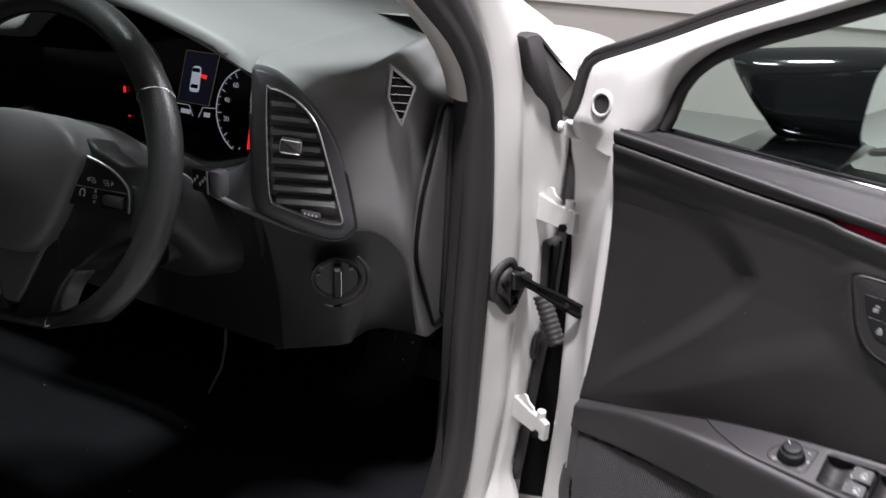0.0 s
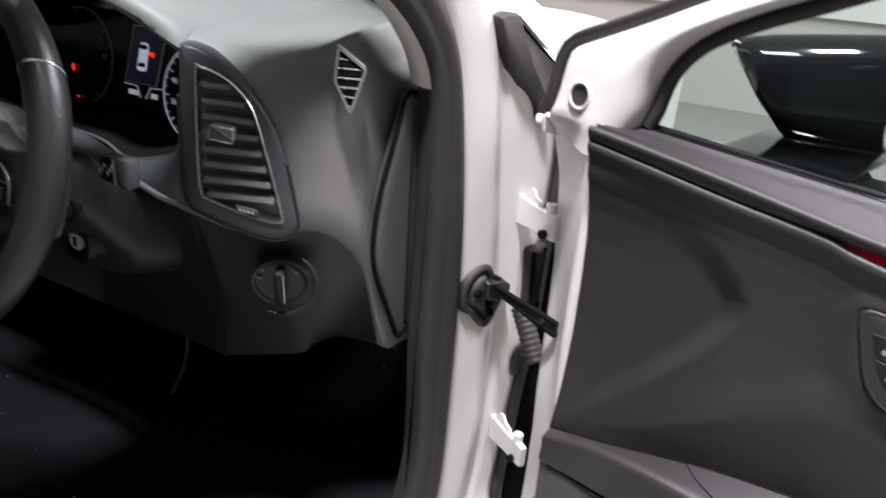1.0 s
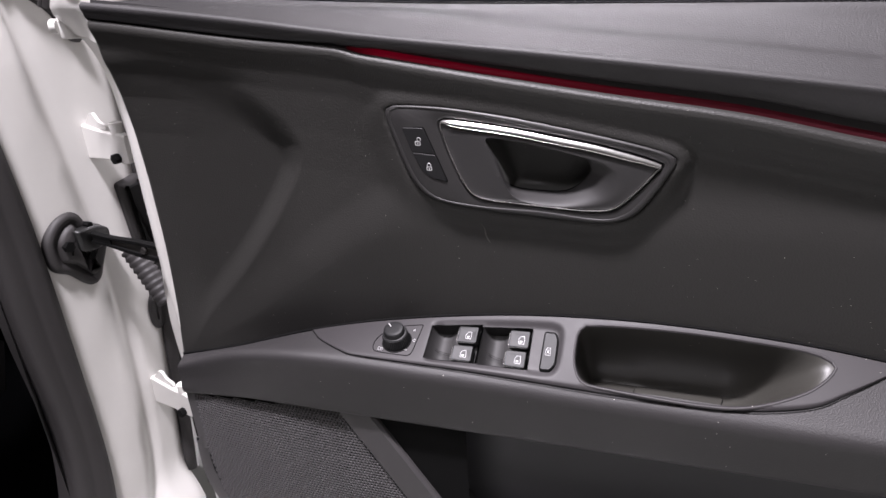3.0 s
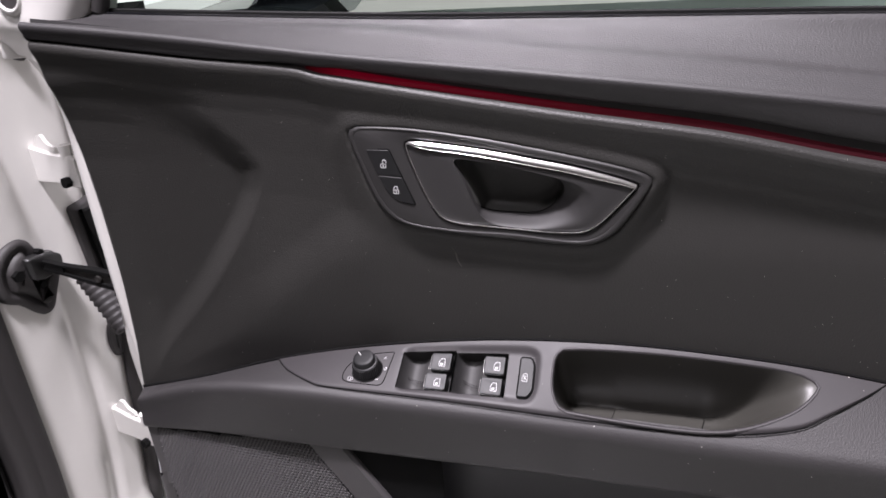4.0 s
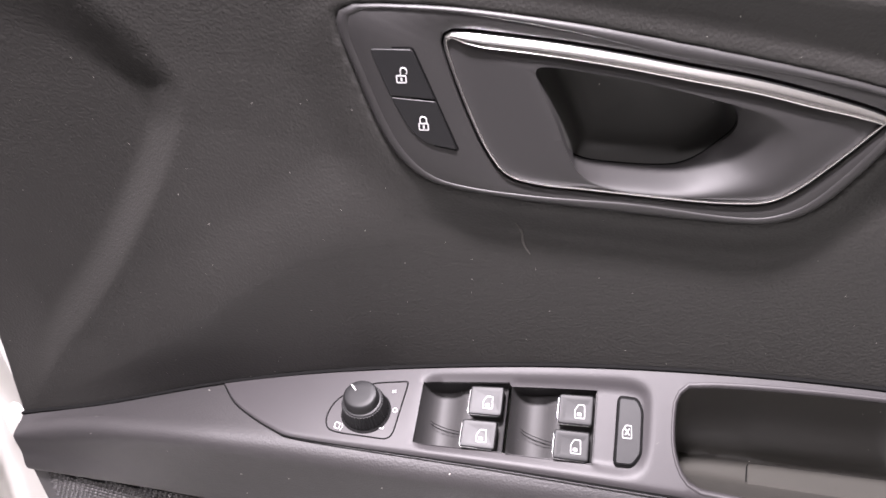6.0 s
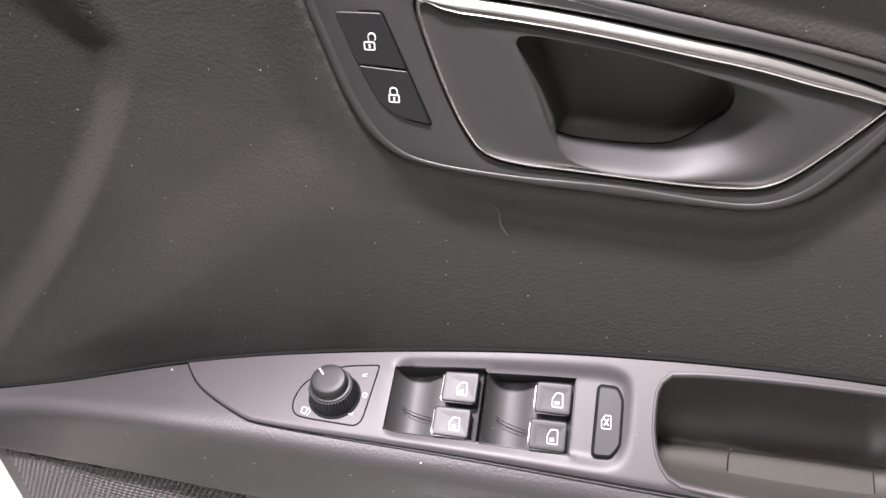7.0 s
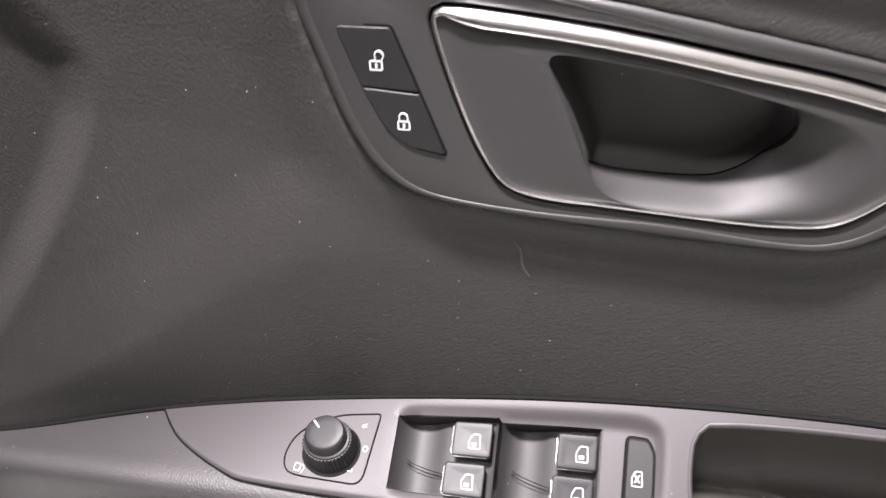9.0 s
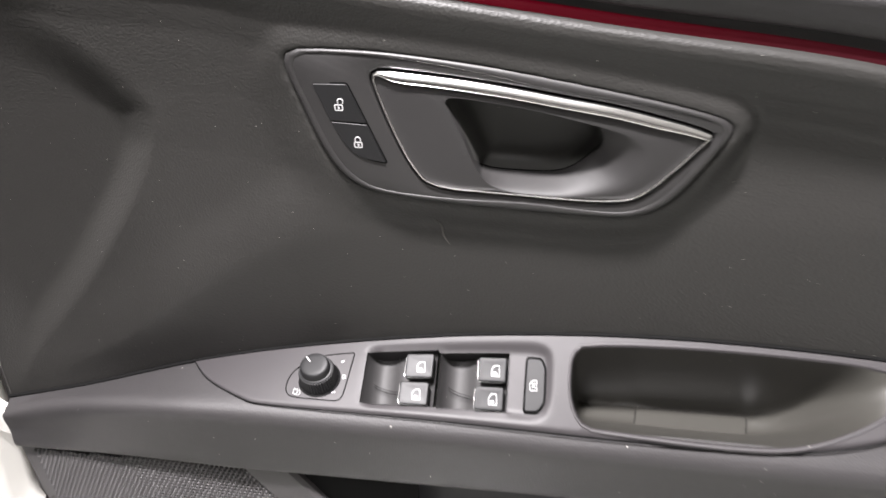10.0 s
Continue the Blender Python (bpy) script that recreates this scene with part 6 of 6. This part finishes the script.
seat = thing("driver_seat", (-.64, -.12, .12), "dark fabric driver's seat on the carpeted floor", "car seat")
part("cushion", loft([[(x * .25 * (1 - .06 * abs(f)), .36 * f, .19 + zc + (.03 * abs(x) ** 3)) for x in np.linspace(-1, 1, 15)] + [(x * .24, .35 * f, .05) for x in (1, 0, -1)] for f, zc in ((-1, .02), (-.5, .03), (0, .04), (.5, .05), (.85, .055), (.97, .04), (1.03, .0), (1.0, -.08))], True, True), M_SEAT, seat, "dark woven cushion", sharp=70)
part("base", block(-.2, .2, -.3, .28, .0, .1, .01), M_BLACK, seat)

# ---- the showroom ----


def wall_box(name, x0, x1, y0, y1, z0, z1, mat, label, category):
    cx, cy = (x0 + x1) / 2, (y0 + y1) / 2
    data = block(x0 - cx, x1 - cx, y0 - cy, y1 - cy, z0, z1, 0)
    ob = part(name, data, mat, None, label, 30, category, "structure")
    ob.location = (cx, cy, 0)
    return ob


wall_box("floor", -7, 7, -6, 8, -.1, 0, M_FLOOR, "pale grey-green polished showroom floor", "floor")
wall_box("wall_north", -7, 7, 7.2, 7.4, 0, 3.2, M_LOWWALL, "beige-grey painted showroom wall", "wall")
wall_box("wall_ledge", -7, 6.8, 7.12, 7.2, .86, 3.2, M_WALL, "white upper wall cladding above a ledge", "wall")
wall_box("wall_south", -7, 7, -6.2, -6, 0, 3.2, M_LOWBOUNCE, "unseen showroom wall, greyed to cut bounce light", "wall")
wall_box("wall_east", 6.8, 7, -6, 7.2, 0, 3.2, M_WALL, "plain white showroom wall", "wall")
wall_box("wall_west", -7, -6.8, -6, 7.2, 0, 3.2, M_LOWBOUNCE, "unseen showroom wall, greyed to cut bounce light", "wall")
wall_box("ceiling", -7, 7, -6.2, 7.4, 3.2, 3.3, M_CEILING, "plain pale grey ceiling", "ceiling")
# Casings added round the unseen lamps.
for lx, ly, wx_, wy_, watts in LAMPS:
    cl = thing("unseen_ceiling_light", (lx, ly, 3.2), "unseen ceiling light, placed for the lighting", "ceiling light", group="ceiling lights")
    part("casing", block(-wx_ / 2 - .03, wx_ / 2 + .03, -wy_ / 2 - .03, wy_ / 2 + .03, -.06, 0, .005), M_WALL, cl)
